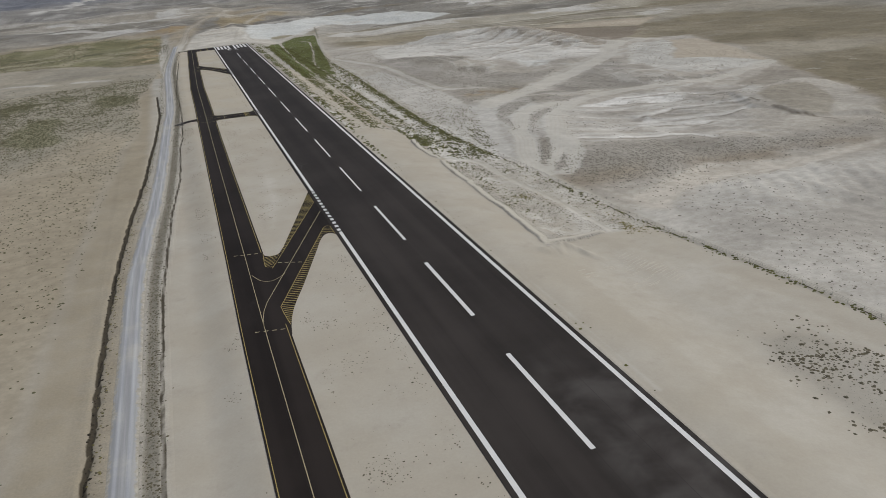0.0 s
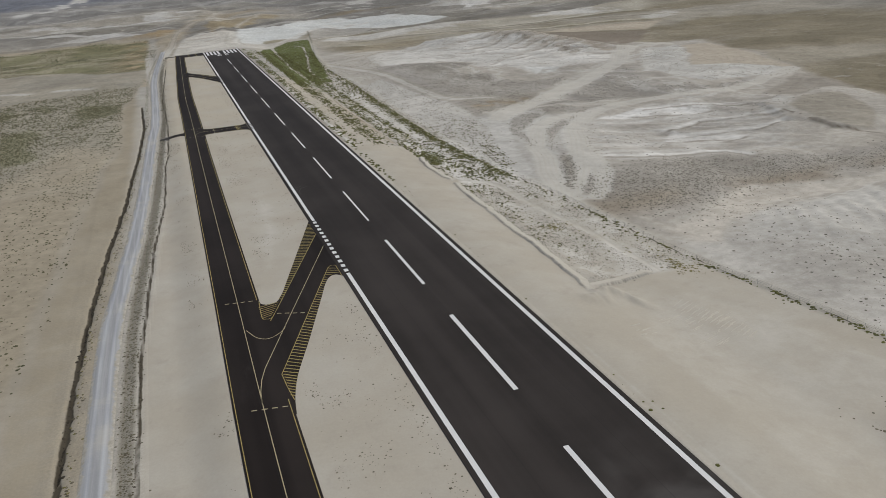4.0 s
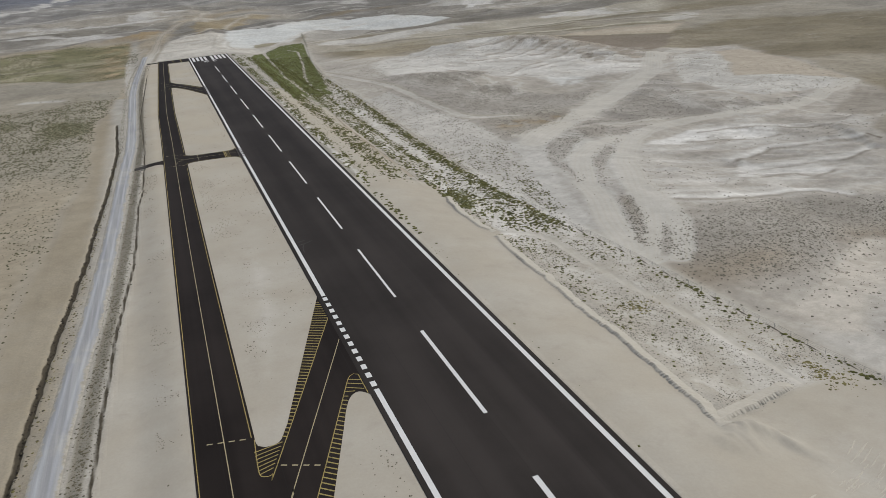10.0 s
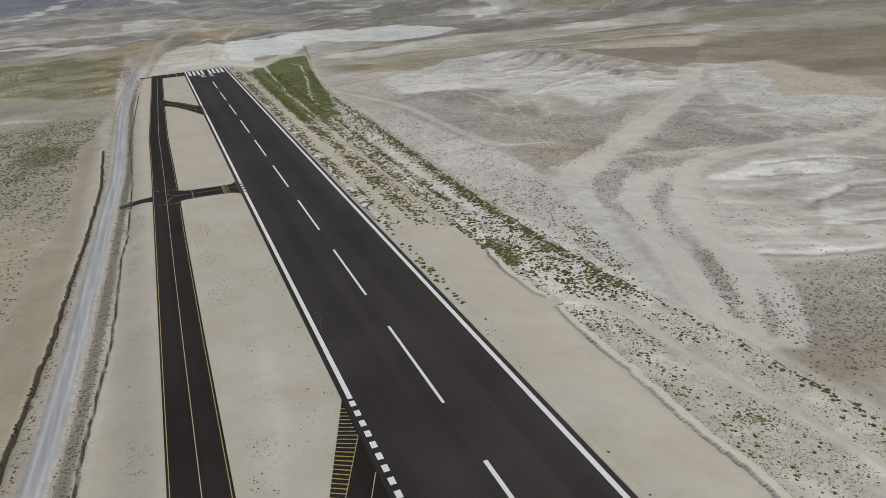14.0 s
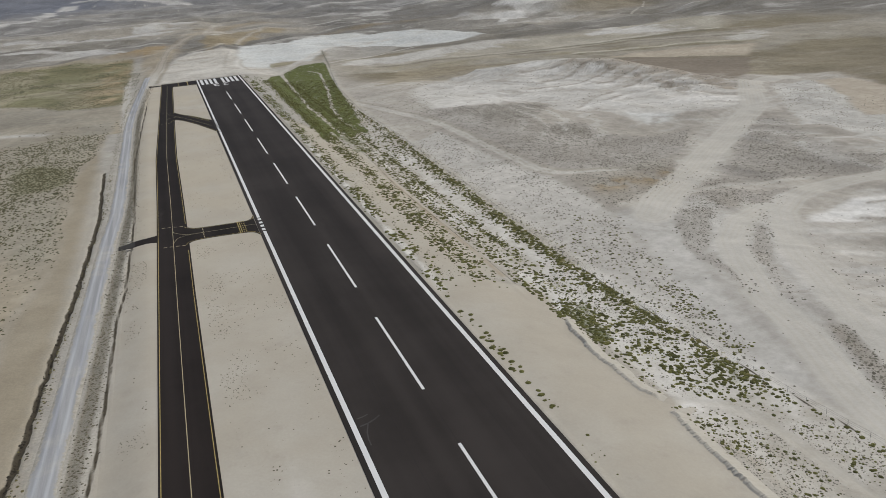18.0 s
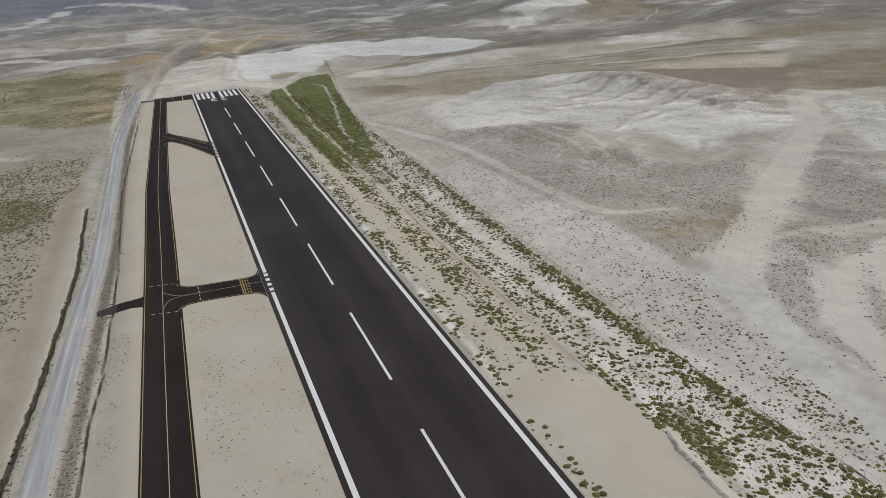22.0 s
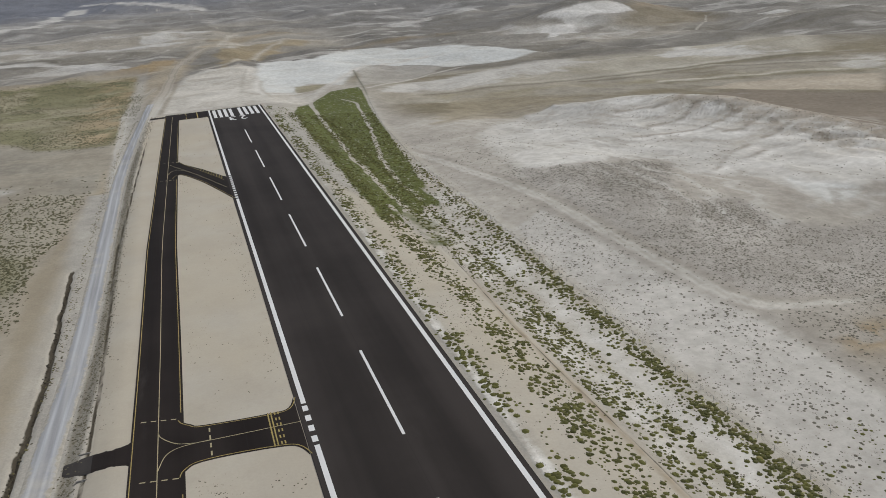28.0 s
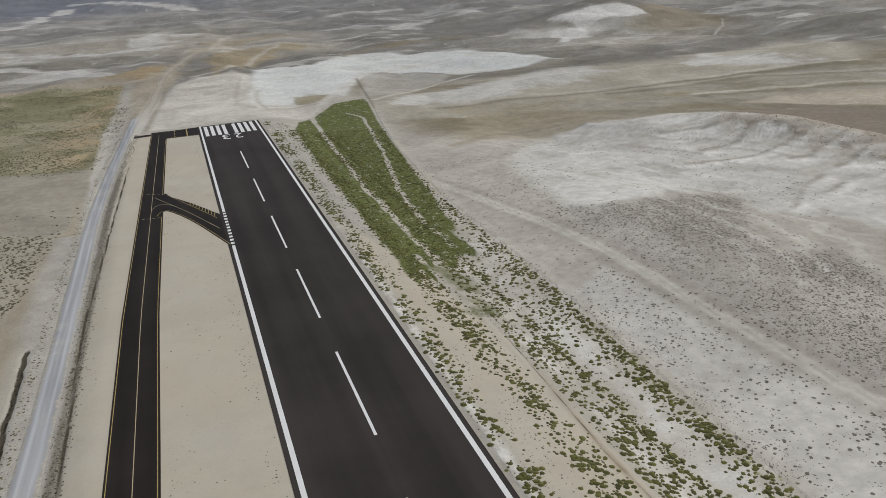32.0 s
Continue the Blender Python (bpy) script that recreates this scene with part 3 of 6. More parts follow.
TRENCH = [(36.6, 470), (36.2, 458), (34.6, 424), (35.3, 389), (36.0, 366), (36.2, 330)]
PATH = [(36, 274.5), (47, 269.5), (50.2, 261), (50.4, 246.5), (52.5, 229), (55.5, 212), (57, 188), (57, 170)]
GREEN_FIELD = [(30.5, 712), (36, 737), (49, 757), (65.6, 788), (85.6, 798), (84.6, 783), (69.8, 681), (60.7, 612), (55.7, 567), (51, 530), (46, 505), (27, 505), (27, 545), (28, 634)]
BERM = [(27, 872), (22.5, 838), (20.5, 800), (22, 778), (33, 784), (46, 796)]
PATHS_NORTH = [([(40, 772), (59, 793), (71, 824), (85, 854), (102, 888), (119, 915), (141, 944), (167, 961), (191, 973)], 3.0), ([(78, 787), (92, 790), (118, 814), (150, 850), (190, 880)], 2.0), ([(22, 750), (36, 760), (47, 764), (60, 795)], 3.0)]
FURROWS = [([(46, 754), (41.6, 685), (39.9, 644), (37.4, 591), (37.5, 563), (36.7, 536), (38.4, 516)], 1.7), ([(66, 757), (72, 743), (68, 710), (60.5, 662), (54.7, 626), (49.4, 598), (46.8, 573), (45.2, 548), (46, 530)], 1.3)]
OLIVE_EDGE = [(-168, 747), (-154, 752), (-132, 736), (-111, 718), (-95, 696), (-78, 687), (-66, 686), (-58, 731)]
OLIVE = [(-300, 800), (-200, 760)] + OLIVE_EDGE + [(-54, 852), (-66, 971), (-110, 973), (-147, 940), (-190, 940), (-300, 930)]
GREY_WEST = [(-250, 570), (-144, 582), (-128, 592), (-116, 587), (-102, 587), (-88, 604), (-65, 590), (-58, 690)] + OLIVE_EDGE[6::-1] + [(-250, 770)]
TUFTED = [(-260, 575), (-144, 582), (-116, 587), (-102, 587), (-88, 604), (-65, 590), (-70, 538), (-74, 507), (-72, 416), (-76, 400), (-87, 418), (-97, 420), (-106, 395), (-116, 370), (-140, 330), (-260, 300)]
THICKETS = [[(-100, 524), (-98, 538), (-88, 540), (-77, 523), (-78, 497), (-83, 491), (-93, 490)], [(-132, 473), (-120, 482), (-113, 457), (-110, 405), (-120, 400), (-140, 420)], [(-126, 554), (-122, 568), (-114, 548), (-116, 535)], [(-165, 520), (-140, 560), (-132, 540), (-150, 500)]]
FIELD_EDGE = ([60, 250, 299, 323, 361, 385, 416, 507, 538, 590, 620], [-90, -83, -81, -79, -77, -74, -72, -74, -70, -65, -62])
ISLE = [(84, 283), (87, 281), (81, 265), (69, 246), (67, 245), (75, 262)]
ISLE_EAST = [(73, 247), (82, 257), (79, 249), (72, 239), (68, 239)]
ISLE_NORTH = [(102, 328), (100, 318), (86, 291), (87, 299)]
ISLE_WEST = [(89, 325), (87, 316), (83, 303), (82, 306)]
DENSE = [(98, 529), (118, 533), (134, 535), (147, 529), (135, 511), (117, 494), (99, 492), (95, 511)]
DELL = [(128, 481), (140, 483), (142, 474), (132, 462), (118, 461), (119, 470)]
BURNT = [(91, 406), (105, 405), (124, 410), (138, 413), (134, 401), (118, 387), (108, 379), (95, 372), (86, 370), (87, 385)]
EAST_SCRUB = [(210, 450), (220, 450), (199, 403), (195, 388), (221, 369), (248, 380), (258, 379), (221, 363), (197, 362), (177, 367), (163, 374), (124, 377), (140, 389), (162, 407)]
TONGUE = [(188, 408), (198, 410), (190, 379), (184, 379)]
MID_SCRUB = [(116, 373), (134, 372), (152, 366), (138, 357), (124, 359), (111, 355), (105, 354)]
BLOCK = [(262, 500), (280, 514), (300, 512), (290, 486), (249, 427), (275, 415), (291, 393), (271, 384), (252, 387), (228, 383), (222, 400), (226, 422), (217, 429), (233, 456)]
DARK_RIM = [(230, 343), (288, 386), (282, 364), (272, 330), (258, 334), (225, 318)]
LEDGE_TOP = [(131, 338), (153, 347), (165, 348), (174, 342), (185, 334), (187, 330), (181, 324), (172, 323), (158, 331), (139, 334)]
LEDGE_MID = [(148, 304), (148, 294), (160, 293), (168, 288), (165, 280), (155, 277), (152, 284), (140, 285), (132, 286), (137, 295)]
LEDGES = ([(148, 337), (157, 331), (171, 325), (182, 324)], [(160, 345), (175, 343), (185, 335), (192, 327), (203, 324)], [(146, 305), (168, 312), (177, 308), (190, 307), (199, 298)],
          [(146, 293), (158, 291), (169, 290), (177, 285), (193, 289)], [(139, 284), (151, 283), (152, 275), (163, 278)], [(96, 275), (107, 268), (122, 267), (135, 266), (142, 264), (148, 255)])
SLOPE = [(122, 336), (170, 354), (196, 341), (235, 337), (216, 309), (195, 286), (163, 259), (131, 262), (102, 266), (96, 275), (106, 306)]
SOUTH_SCRUB = [(77, 246), (101, 263), (126, 263), (153, 252), (175, 243), (198, 238), (223, 245), (206, 228), (182, 223), (164, 223), (145, 228), (126, 231), (93, 214), (74, 218), (69, 227)]
SCRUB_BAND = [(69, 227), (89, 227), (113, 230), (137, 230), (159, 226), (182, 223)]
TERRACES = [(102, 200), (127, 204), (152, 205), (140, 187), (124, 169), (107, 162), (99, 166), (96, 180), (90, 185)]
PLATEAU = [(208, 304), (233, 320), (249, 316), (241, 294), (222, 269), (209, 257), (202, 261), (200, 270), (205, 289)]
CLIFF = [(201, 299), (201, 290), (198, 279), (198, 268), (201, 260), (204, 251)]
CLIFF_SOUTH = [(154, 203), (156, 201), (151, 193), (149, 185), (152, 180)]
CHALK_HILL = [(98, 605), (125, 635), (150, 646), (184, 622), (206, 602), (220, 580), (229, 558), (237, 538), (240, 518), (232, 504), (208, 487), (181, 471), (167, 467), (166, 479), (173, 500), (161, 509), (146, 519), (149, 534), (132, 540), (105, 534), (86, 530)]
LAKE = [(173, 500), (175, 488), (187, 482), (187, 476), (180, 471), (167, 469), (167, 481), (170, 493)]
OLIVE_BAND = [(132, 738), (164, 724), (197, 714), (258, 713), (311, 704), (347, 689), (399, 667)]
ORANGE = [(132, 738), (164, 724), (183, 686), (155, 632), (116, 651), (99, 655)]
SHORE = [(133, 758), (183, 768), (231, 779), (276, 810), (282, 877), (241, 867), (194, 836), (152, 815), (111, 795), (98, 774)]
DARK_ROAD = [(169, 865), (208, 859), (248, 870), (287, 886), (334, 891), (377, 888), (444, 907), (508, 914), (545, 874), (578, 832)]
MID_RISE = [(322, 812), (394, 878), (379, 812), (391, 781), (404, 765), (375, 761), (352, 782)]
EAST_RISE = [(395, 701), (429, 715), (441, 704), (400, 666), (384, 676)]
STREAK_A = [(-210, 1263), (-163, 1247), (-89, 1189), (-20, 1201)]
STREAK_B = [(-183, 1104), (-155, 1106), (-123, 1078), (-80, 1007)]
STREAK_C = [(-55, 1267), (-23, 1351), (2, 1304)]
STREAK_D = [(-255, 1540), (-219, 1591), (-225, 1830), (-204, 2119)]
STREAK_E = [(-200, 2218), (-69, 2111), (29, 1982)]
STREAK_F = [(213, 1512), (261, 1525), (324, 1553)]
STREAK_G = [(252, 1299), (319, 1360), (406, 1406)]
BAND_A = [(-117, 971), (-82, 964), (-53, 1010), (-29, 1038)]
BAND_B = [(0, 1115), (27, 1190), (77, 1244), (112, 1253)]
BAND_C = [(-15, 995), (14, 1002), (58, 1085), (110, 1089), (183, 1098), (253, 1107)]
ISLES = (ISLE, ISLE_EAST, ISLE_NORTH, ISLE_WEST)
LANES = (([(87, 358), (84, 340), (72, 304), (63, 272)], 4.5), ([(101, 364), (92, 351), (85, 337), (79, 320)], 3.5), ([(112, 348), (95, 326), (88, 304), (78, 277), (71, 256)], 4.0), ([(132, 356), (118, 348), (106, 337), (94, 321), (84, 300), (76, 283)], 2.6), ([(146, 361), (134, 352), (121, 338), (106, 317), (94, 290), (89, 275), (79, 257)], 3.6), ([(94, 289), (93, 273), (87, 256), (77, 240)], 2.6))
SCRUB_ISLES = ([(104, 361), (114, 357), (111, 350), (100, 339), (91, 329), (87, 320), (85, 304), (86, 331), (91, 343)], [(125, 349), (130, 352), (117, 336), (102, 317), (96, 317), (105, 330)], [(86, 285), (86, 277), (78, 258), (69, 245), (67, 246), (75, 264)])
RAVINES = ([(214, 569), (200, 567), (186, 567), (171, 568), (158, 571)], [(203, 590), (192, 583), (184, 581), (172, 582)], [(206, 602), (196, 596), (186, 598), (170, 608)], [(218, 545), (210, 543), (200, 541)], [(190, 527), (180, 523), (166, 520)], [(190, 537), (175, 529), (157, 515)], [(222, 560), (212, 557), (200, 553), (192, 555)])
SCRUB_CREST = [(199, 596), (205, 586), (208, 577), (211, 561), (216, 554), (218, 542), (219, 530), (219, 512)]
LONG_BANK = [(185, 839), (234, 862), (289, 868), (346, 858), (387, 880), (430, 878), (487, 886), (505, 865), (452, 773), (425, 750), (396, 762), (365, 762), (316, 758), (293, 757), (257, 767), (201, 762), (153, 762)]
CROWDS = (([(43, 319), (47, 313), (45, 305), (43.5, 297), (39, 294), (38.5, 300), (38.5, 306), (39.5, 313)], 1.0), ([(54.5, 334), (56.5, 322), (57.5, 312), (58, 299), (51, 301), (52, 312)], 0.75), ([(54, 286), (58, 281), (59.5, 274), (58, 270), (53, 267), (49.5, 270), (51.5, 277)], 0.85), ([(47, 290), (51, 286), (50, 278), (46, 282)], 0.35))


def band(x, y, pts, half):
    d, _ = to_line(x, y, pts)
    return np.exp(-(d / half) ** 2)


def edge(d, half, soft):
    """A distance turned into 0 to 1, with the edge at one half."""
    return np.clip(0.5 + (half - d) / soft, 0, 1)


def furrows(x, y):
    """Bare wheel tracks through the green field, with ragged sides."""
    worn = np.zeros(np.shape(x))
    for line, half in FURROWS:
        worn = np.maximum(worn, band(x + 2.2 * (vnoise(x, y, 6, 113, 3) - 0.5), y, line, half))
    return worn


def soil(x0, y0):
    """Colour of the open soil outside the fence and beyond the runway, painted haze and shade included, and how far it
    reaches.
    """
    wide = smooth(840, 1000, y0)
    x = x0 + 6 * (vnoise(x0, y0, 24, 201, 4) - 0.5) + 40 * (vnoise(x0, y0, 160, 203, 4) - 0.5) * wide
    y = y0 + 6 * (vnoise(x0, y0, 24, 207, 4) - 0.5)
    n1, n3 = vnoise(x, y, 90, 61), vnoise(x, y, 28, 71)
    torn = vnoise(x * 0.7 - y * 0.5, (y + 0.4 * x) * 1.6, 12, 75, 4)
    col = np.empty(x0.shape + (3,))
    col[:] = (0.40, 0.375, 0.328)

    def paint(mask, colour, most=1.0):
        m = (np.clip(mask, 0, 1) * most)[..., None]
        col[:] = col * (1 - m) + np.array(colour) * m

    def area(poly, soft, ragged=0.0, noise=n3):
        return smooth(0.25, 0.75, inside(x, y, poly, soft) + ragged * (noise - 0.5))

    paint(smooth(0.35, 0.65, n1), (0.365, 0.342, 0.30), 0.7)
    # moor beyond the valley
    border = np.interp(y0, (100, 200, 247, 300, 357, 389, 427, 459, 500, 529, 542, 580, 640, 700), (205, 212, 228, 262, 275, 293, 306, 312, 327, 329, 300, 262, 240, 150))
    moor = smooth(-5, 8, x0 - border + 12 * (vnoise(x0, y0, 20, 93, 3) - 0.5))
    upland = smooth(640, 690, y0 + 0.25 * (x0 - 150)) * smooth(75, 110, x0)
    moor = np.maximum(moor, upland)
    lie = vnoise(x + 0.8 * y, y * 1.9, 130, 79, 5, 0.55)
    paint(moor, (0.235, 0.206, 0.146))
    paint(upland, (0.315, 0.293, 0.245), 0.85)
    paint(moor * smooth(0.42, 0.60, lie), (0.192, 0.166, 0.112))
    paint(moor * smooth(0.44, 0.30, lie), (0.31, 0.282, 0.225), 0.8)
    # far country: long soft bands of grey, tan and chalk
    far = np.maximum(smooth(820, 1000, y0 + 0.25 * np.abs(x0 - 100)), np.maximum(smooth(480, 640, x0), smooth(-180, -260, x0)))
    stretch = vnoise(x + 0.5 * y, y * 2.6, 300, 77, 5, 0.52)
    paint(far, (0.242, 0.228, 0.199))
    paint(far * smooth(0.47, 0.60, stretch), (0.178, 0.168, 0.149))
    paint(far * smooth(0.48, 0.34, stretch), (0.325, 0.30, 0.25), 0.8)
    speck = vnoise(x + 0.3 * y, y * 2.2, 70, 81, 4, 0.55)
    paint(far * smooth(0.60, 0.76, speck) * smooth(0.42, 0.62, vnoise(x, y, 420, 83, 3)), (0.43, 0.42, 0.395), 0.8)
    seam = vnoise(x * 0.5 + 0.2 * y, y * 1.5, 48, 255, 4, 0.6)
    paint(far * smooth(0.60, 0.68, seam), (0.43, 0.418, 0.385), 0.7)
    paint(far * smooth(0.40, 0.33, seam), (0.150, 0.138, 0.112), 0.65)
    # distance haze put into the soil colour: far ground goes blue-grey
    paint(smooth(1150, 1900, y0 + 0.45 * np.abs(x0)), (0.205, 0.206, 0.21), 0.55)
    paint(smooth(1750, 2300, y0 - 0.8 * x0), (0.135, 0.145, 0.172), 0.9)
    for line, half in ((STREAK_A, 14), (STREAK_B, 10), (STREAK_C, 16), (STREAK_D, 20), (STREAK_E, 20), (STREAK_F, 18), (STREAK_G, 16)):
        paint(smooth(0.3, 0.8, band(x, y, line, half) + 1.3 * (vnoise(x, y * 1.4, 55, 127, 4) - 0.5)) * smooth(0.02, 0.2, band(x, y, line, 1.6 * half)), (0.45, 0.44, 0.415), 0.85)
    for line, half in ((BAND_A, 9), (BAND_B, 18), (BAND_C, 10)):
        paint(band(x, y, line, half) * smooth(0.3, 0.6, n3 * 0.5 + n1 * 0.5), (0.285, 0.232, 0.152), 0.8)
    paint(area([(-125, 972), (-96, 945), (-72, 960), (-40, 980), (-30, 1062), (-60, 1020), (-86, 992), (-114, 982)], 14, 0.9, torn), (0.27, 0.205, 0.118), 0.85)
    paint(area([(11, 1067), (51, 1144), (90, 1160), (120, 1150), (78, 1100), (27, 990), (-5, 938)], 18, 0.9, torn), (0.27, 0.222, 0.14), 0.8)
    for line in ([(83, 1155), (52, 1083), (17, 968), (-7, 960)], [(-108, 960), (-78, 968), (-56, 977), (-40, 974)], [(-139, 894), (-122, 913), (-93, 912), (-70, 929)], [(19, 1136), (30, 1220), (45, 1285)], [(19, 1136), (55, 1175), (90, 1165), (150, 1150)]):
        paint(band(x0, y0, line, 3.5), (0.43, 0.40, 0.345), 0.7)
    # fields and rises behind the ridge
    paint(area(ORANGE, 24, 1.0, torn), (0.29, 0.252, 0.178), 0.7)
    paint(band(x, y, OLIVE_BAND, 9) * smooth(0.3, 0.6, n3), (0.26, 0.232, 0.142), 0.7)
    paint(area(PALE_FIELD, 12, 0.3), (0.42, 0.368, 0.29), 0.9)
    paint(area(BROWN_FIELD, 10, 0.3), (0.208, 0.176, 0.136))
    paint(inside(x, y, LONG_BANK, 22), (0.385, 0.362, 0.302), 0.9)
    paint(inside(x, y, LONG_BANK, 22) * smooth(0.5, 0.36, vnoise(x + 0.6 * y, y * 1.7, 40, 237, 4)), (0.31, 0.285, 0.22), 0.7)
    paint(area(SHORE, 26, 0.9, torn), (0.47, 0.456, 0.42), 0.9)
    paint(area(MID_RISE, 24, 1.2, torn), (0.50, 0.487, 0.455), 0.9)
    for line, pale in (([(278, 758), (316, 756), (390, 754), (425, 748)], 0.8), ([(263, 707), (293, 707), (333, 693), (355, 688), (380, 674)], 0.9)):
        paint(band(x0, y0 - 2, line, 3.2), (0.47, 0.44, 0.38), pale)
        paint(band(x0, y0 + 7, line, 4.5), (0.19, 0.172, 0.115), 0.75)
    paint(area(EAST_RISE, 20, 1.0, torn), (0.44, 0.424, 0.385), 0.8)
    paint(area(LAGOON, 16, 0.35), (0.525, 0.535, 0.515))
    paint(area(LAGOON, 16, 0.35) * smooth(0.5, 0.66, vnoise(x, y * 1.8, 30, 265, 4)), (0.49, 0.488, 0.458), 0.7)
    paint(band(x, y, [(110, 900), (150, 915), (185, 905)], 7) * smooth(0.4, 0.6, n3), (0.32, 0.31, 0.285), 0.7)
    paint(band(x, y, DARK_ROAD, 8), (0.172, 0.160, 0.136), 0.85)
    cone = inside(x, y, [(340, 1050), (362, 1082), (388, 1094), (420, 1100), (470, 1100), (430, 1075), (398, 1066), (396, 1045), (366, 1033)], 16)
    # cone hill's shaded right flank put into the colour as dark brown
    paint(inside(x, y, [(458, 1085), (567, 1140), (565, 1047), (470, 1010), (415, 1036)], 30), (0.215, 0.182, 0.122), 0.75)
    paint(cone * smooth(0.36, 0.52, vnoise(x, y * 0.6, 30, 85, 4)), (0.50, 0.485, 0.45), 0.9)
    for poly in ([(346, 1062), (380, 1058), (380, 1028), (338, 1006)], [(352, 1086), (407, 1100), (453, 1094), (462, 1066), (399, 1064)]):
        paint(area(poly, 10, 0.8, torn), (0.60, 0.59, 0.56), 0.95)
    paint(inside(x, y, [(607, 1285), (591, 1185), (515, 1105), (467, 1085), (520, 1180)], 20), (0.30, 0.235, 0.15), 0.6)
    paint(band(x0 + 4 * (n3 - 0.5), y0, [(91, 650), (116, 664), (143, 662), (174, 664), (197, 655)], 2.4) * smooth(0.3, 0.5, n3 + 0.1), (0.24, 0.205, 0.145), 0.6)
    paint(band(x0, y0, [(91, 648), (115, 658), (150, 662), (184, 640)], 1.3), (0.26, 0.235, 0.19), 0.6)
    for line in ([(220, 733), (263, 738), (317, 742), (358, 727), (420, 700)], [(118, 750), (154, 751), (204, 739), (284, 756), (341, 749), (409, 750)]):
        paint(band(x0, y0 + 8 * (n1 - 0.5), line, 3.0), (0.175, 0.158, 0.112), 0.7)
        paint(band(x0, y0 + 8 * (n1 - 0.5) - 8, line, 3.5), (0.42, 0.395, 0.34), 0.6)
    paint(area([(590, 1000), (603, 1030), (622, 1014), (613, 988)], 8), (0.50, 0.49, 0.46), 0.9)
    # bare apron, berm and trodden ground past the runway's end
    apron = smooth(742, 752, y0) * inside(x0 + 5 * (n3 - 0.5), y0, [(-47, 730), (32, 730), (50, 770), (46, 800), (24, 790), (24, 860), (34, 935), (20, 960), (-18, 935), (-34, 860)], 8)
    paint(apron, (0.495, 0.474, 0.425))
    paint(apron * smooth(0.5, 0.62, vnoise(x0, y0, 14, 115, 4)), (0.43, 0.405, 0.355), 0.75)
    for line in ([(-40, 835), (-10, 842), (18, 836)], [(-30, 880), (0, 872), (22, 886)], [(26, 770), (10, 800), (14, 850), (24, 930)]):
        paint(band(x0, y0 + 8 * (n3 - 0.5), line, 1.6), (0.36, 0.335, 0.29), 0.6)
    paint(band(x0, y0, BERM, 2.2), (0.55, 0.535, 0.495), 0.9)
    paint(band(x0 - 2.6, y0 + 3.5, BERM, 1.6), (0.36, 0.335, 0.285), 0.6)
    paint(area([(50, 838), (61, 833), (71, 833), (57, 802), (46, 797)], 5, 0.5), (0.24, 0.215, 0.13), 0.8)
    paint(area([(85, 800), (120, 815), (150, 850), (180, 893), (143, 926), (114, 905), (104, 880)], 12, 0.5), (0.36, 0.345, 0.31), 0.8)
    for line, half in PATHS_NORTH:
        paint(band(x0 + 3 * (n3 - 0.5), y0, line, half), (0.49, 0.468, 0.425), 0.85)
    for off in (-5.5, 5.5):
        paint(band(x0 + off, y0, [(-47, 730), (-43, 783), (-37, 871), (-32, 949), (-18, 1053), (0, 1101), (19, 1136)], 2.0), (0.26, 0.232, 0.18), 0.75)
    paint(band(x0, y0, [(84, 765), (88, 790), (104, 892)], 1.0), (0.16, 0.145, 0.10), 0.7)
    # chalk hill with its rain-cut face
    dc, along, face, rib = flutes(x0, y0)
    hill = area(CHALK_HILL, 22, 0.5)
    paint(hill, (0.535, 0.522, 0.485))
    paint(hill * smooth(0.52, 0.35, torn), (0.48, 0.462, 0.42), 0.7)
    slant = vnoise(x0 * 0.35 - y0 * 0.1, y0 + 0.25 * x0, 7, 253, 4, 0.6)
    paint(hill * smooth(0.56, 0.66, slant) * smooth(80, 20, dc), (0.63, 0.62, 0.585), 0.75)
    paint(hill * smooth(0.42, 0.34, slant) * smooth(70, 15, dc), (0.37, 0.342, 0.295), 0.6)
    # ribs painted as if sunlit, gullies between them painted dark
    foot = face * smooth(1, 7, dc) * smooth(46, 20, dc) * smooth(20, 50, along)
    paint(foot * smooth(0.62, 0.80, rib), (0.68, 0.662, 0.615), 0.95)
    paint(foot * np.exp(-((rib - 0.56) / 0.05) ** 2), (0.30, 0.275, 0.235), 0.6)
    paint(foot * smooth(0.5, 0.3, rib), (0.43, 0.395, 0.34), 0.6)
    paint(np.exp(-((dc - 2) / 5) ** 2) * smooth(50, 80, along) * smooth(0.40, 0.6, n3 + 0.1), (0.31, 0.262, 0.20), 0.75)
    # light and shade of each ravine painted: bright lip, dark cut, dimmer far side
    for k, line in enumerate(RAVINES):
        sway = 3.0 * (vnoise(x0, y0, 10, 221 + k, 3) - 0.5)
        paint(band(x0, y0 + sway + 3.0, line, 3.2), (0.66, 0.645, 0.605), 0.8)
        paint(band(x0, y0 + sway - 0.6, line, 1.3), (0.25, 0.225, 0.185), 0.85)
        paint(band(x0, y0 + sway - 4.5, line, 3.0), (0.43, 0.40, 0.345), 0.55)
    tan = band(x0, y0, SCRUB_CREST, 11) * smooth(0.36, 0.58, vnoise(x0 + y0, y0 - x0, 8, 231, 4))
    paint(tan, (0.40, 0.355, 0.29), 0.7)
    paint(band(x0 + 3 * (vnoise(x0, y0, 8, 233, 3) - 0.5), y0, SCRUB_CREST, 2.6) * smooth(0.40, 0.60, vnoise(x0, y0, 6, 235, 3)), (0.21, 0.178, 0.13), 0.75)
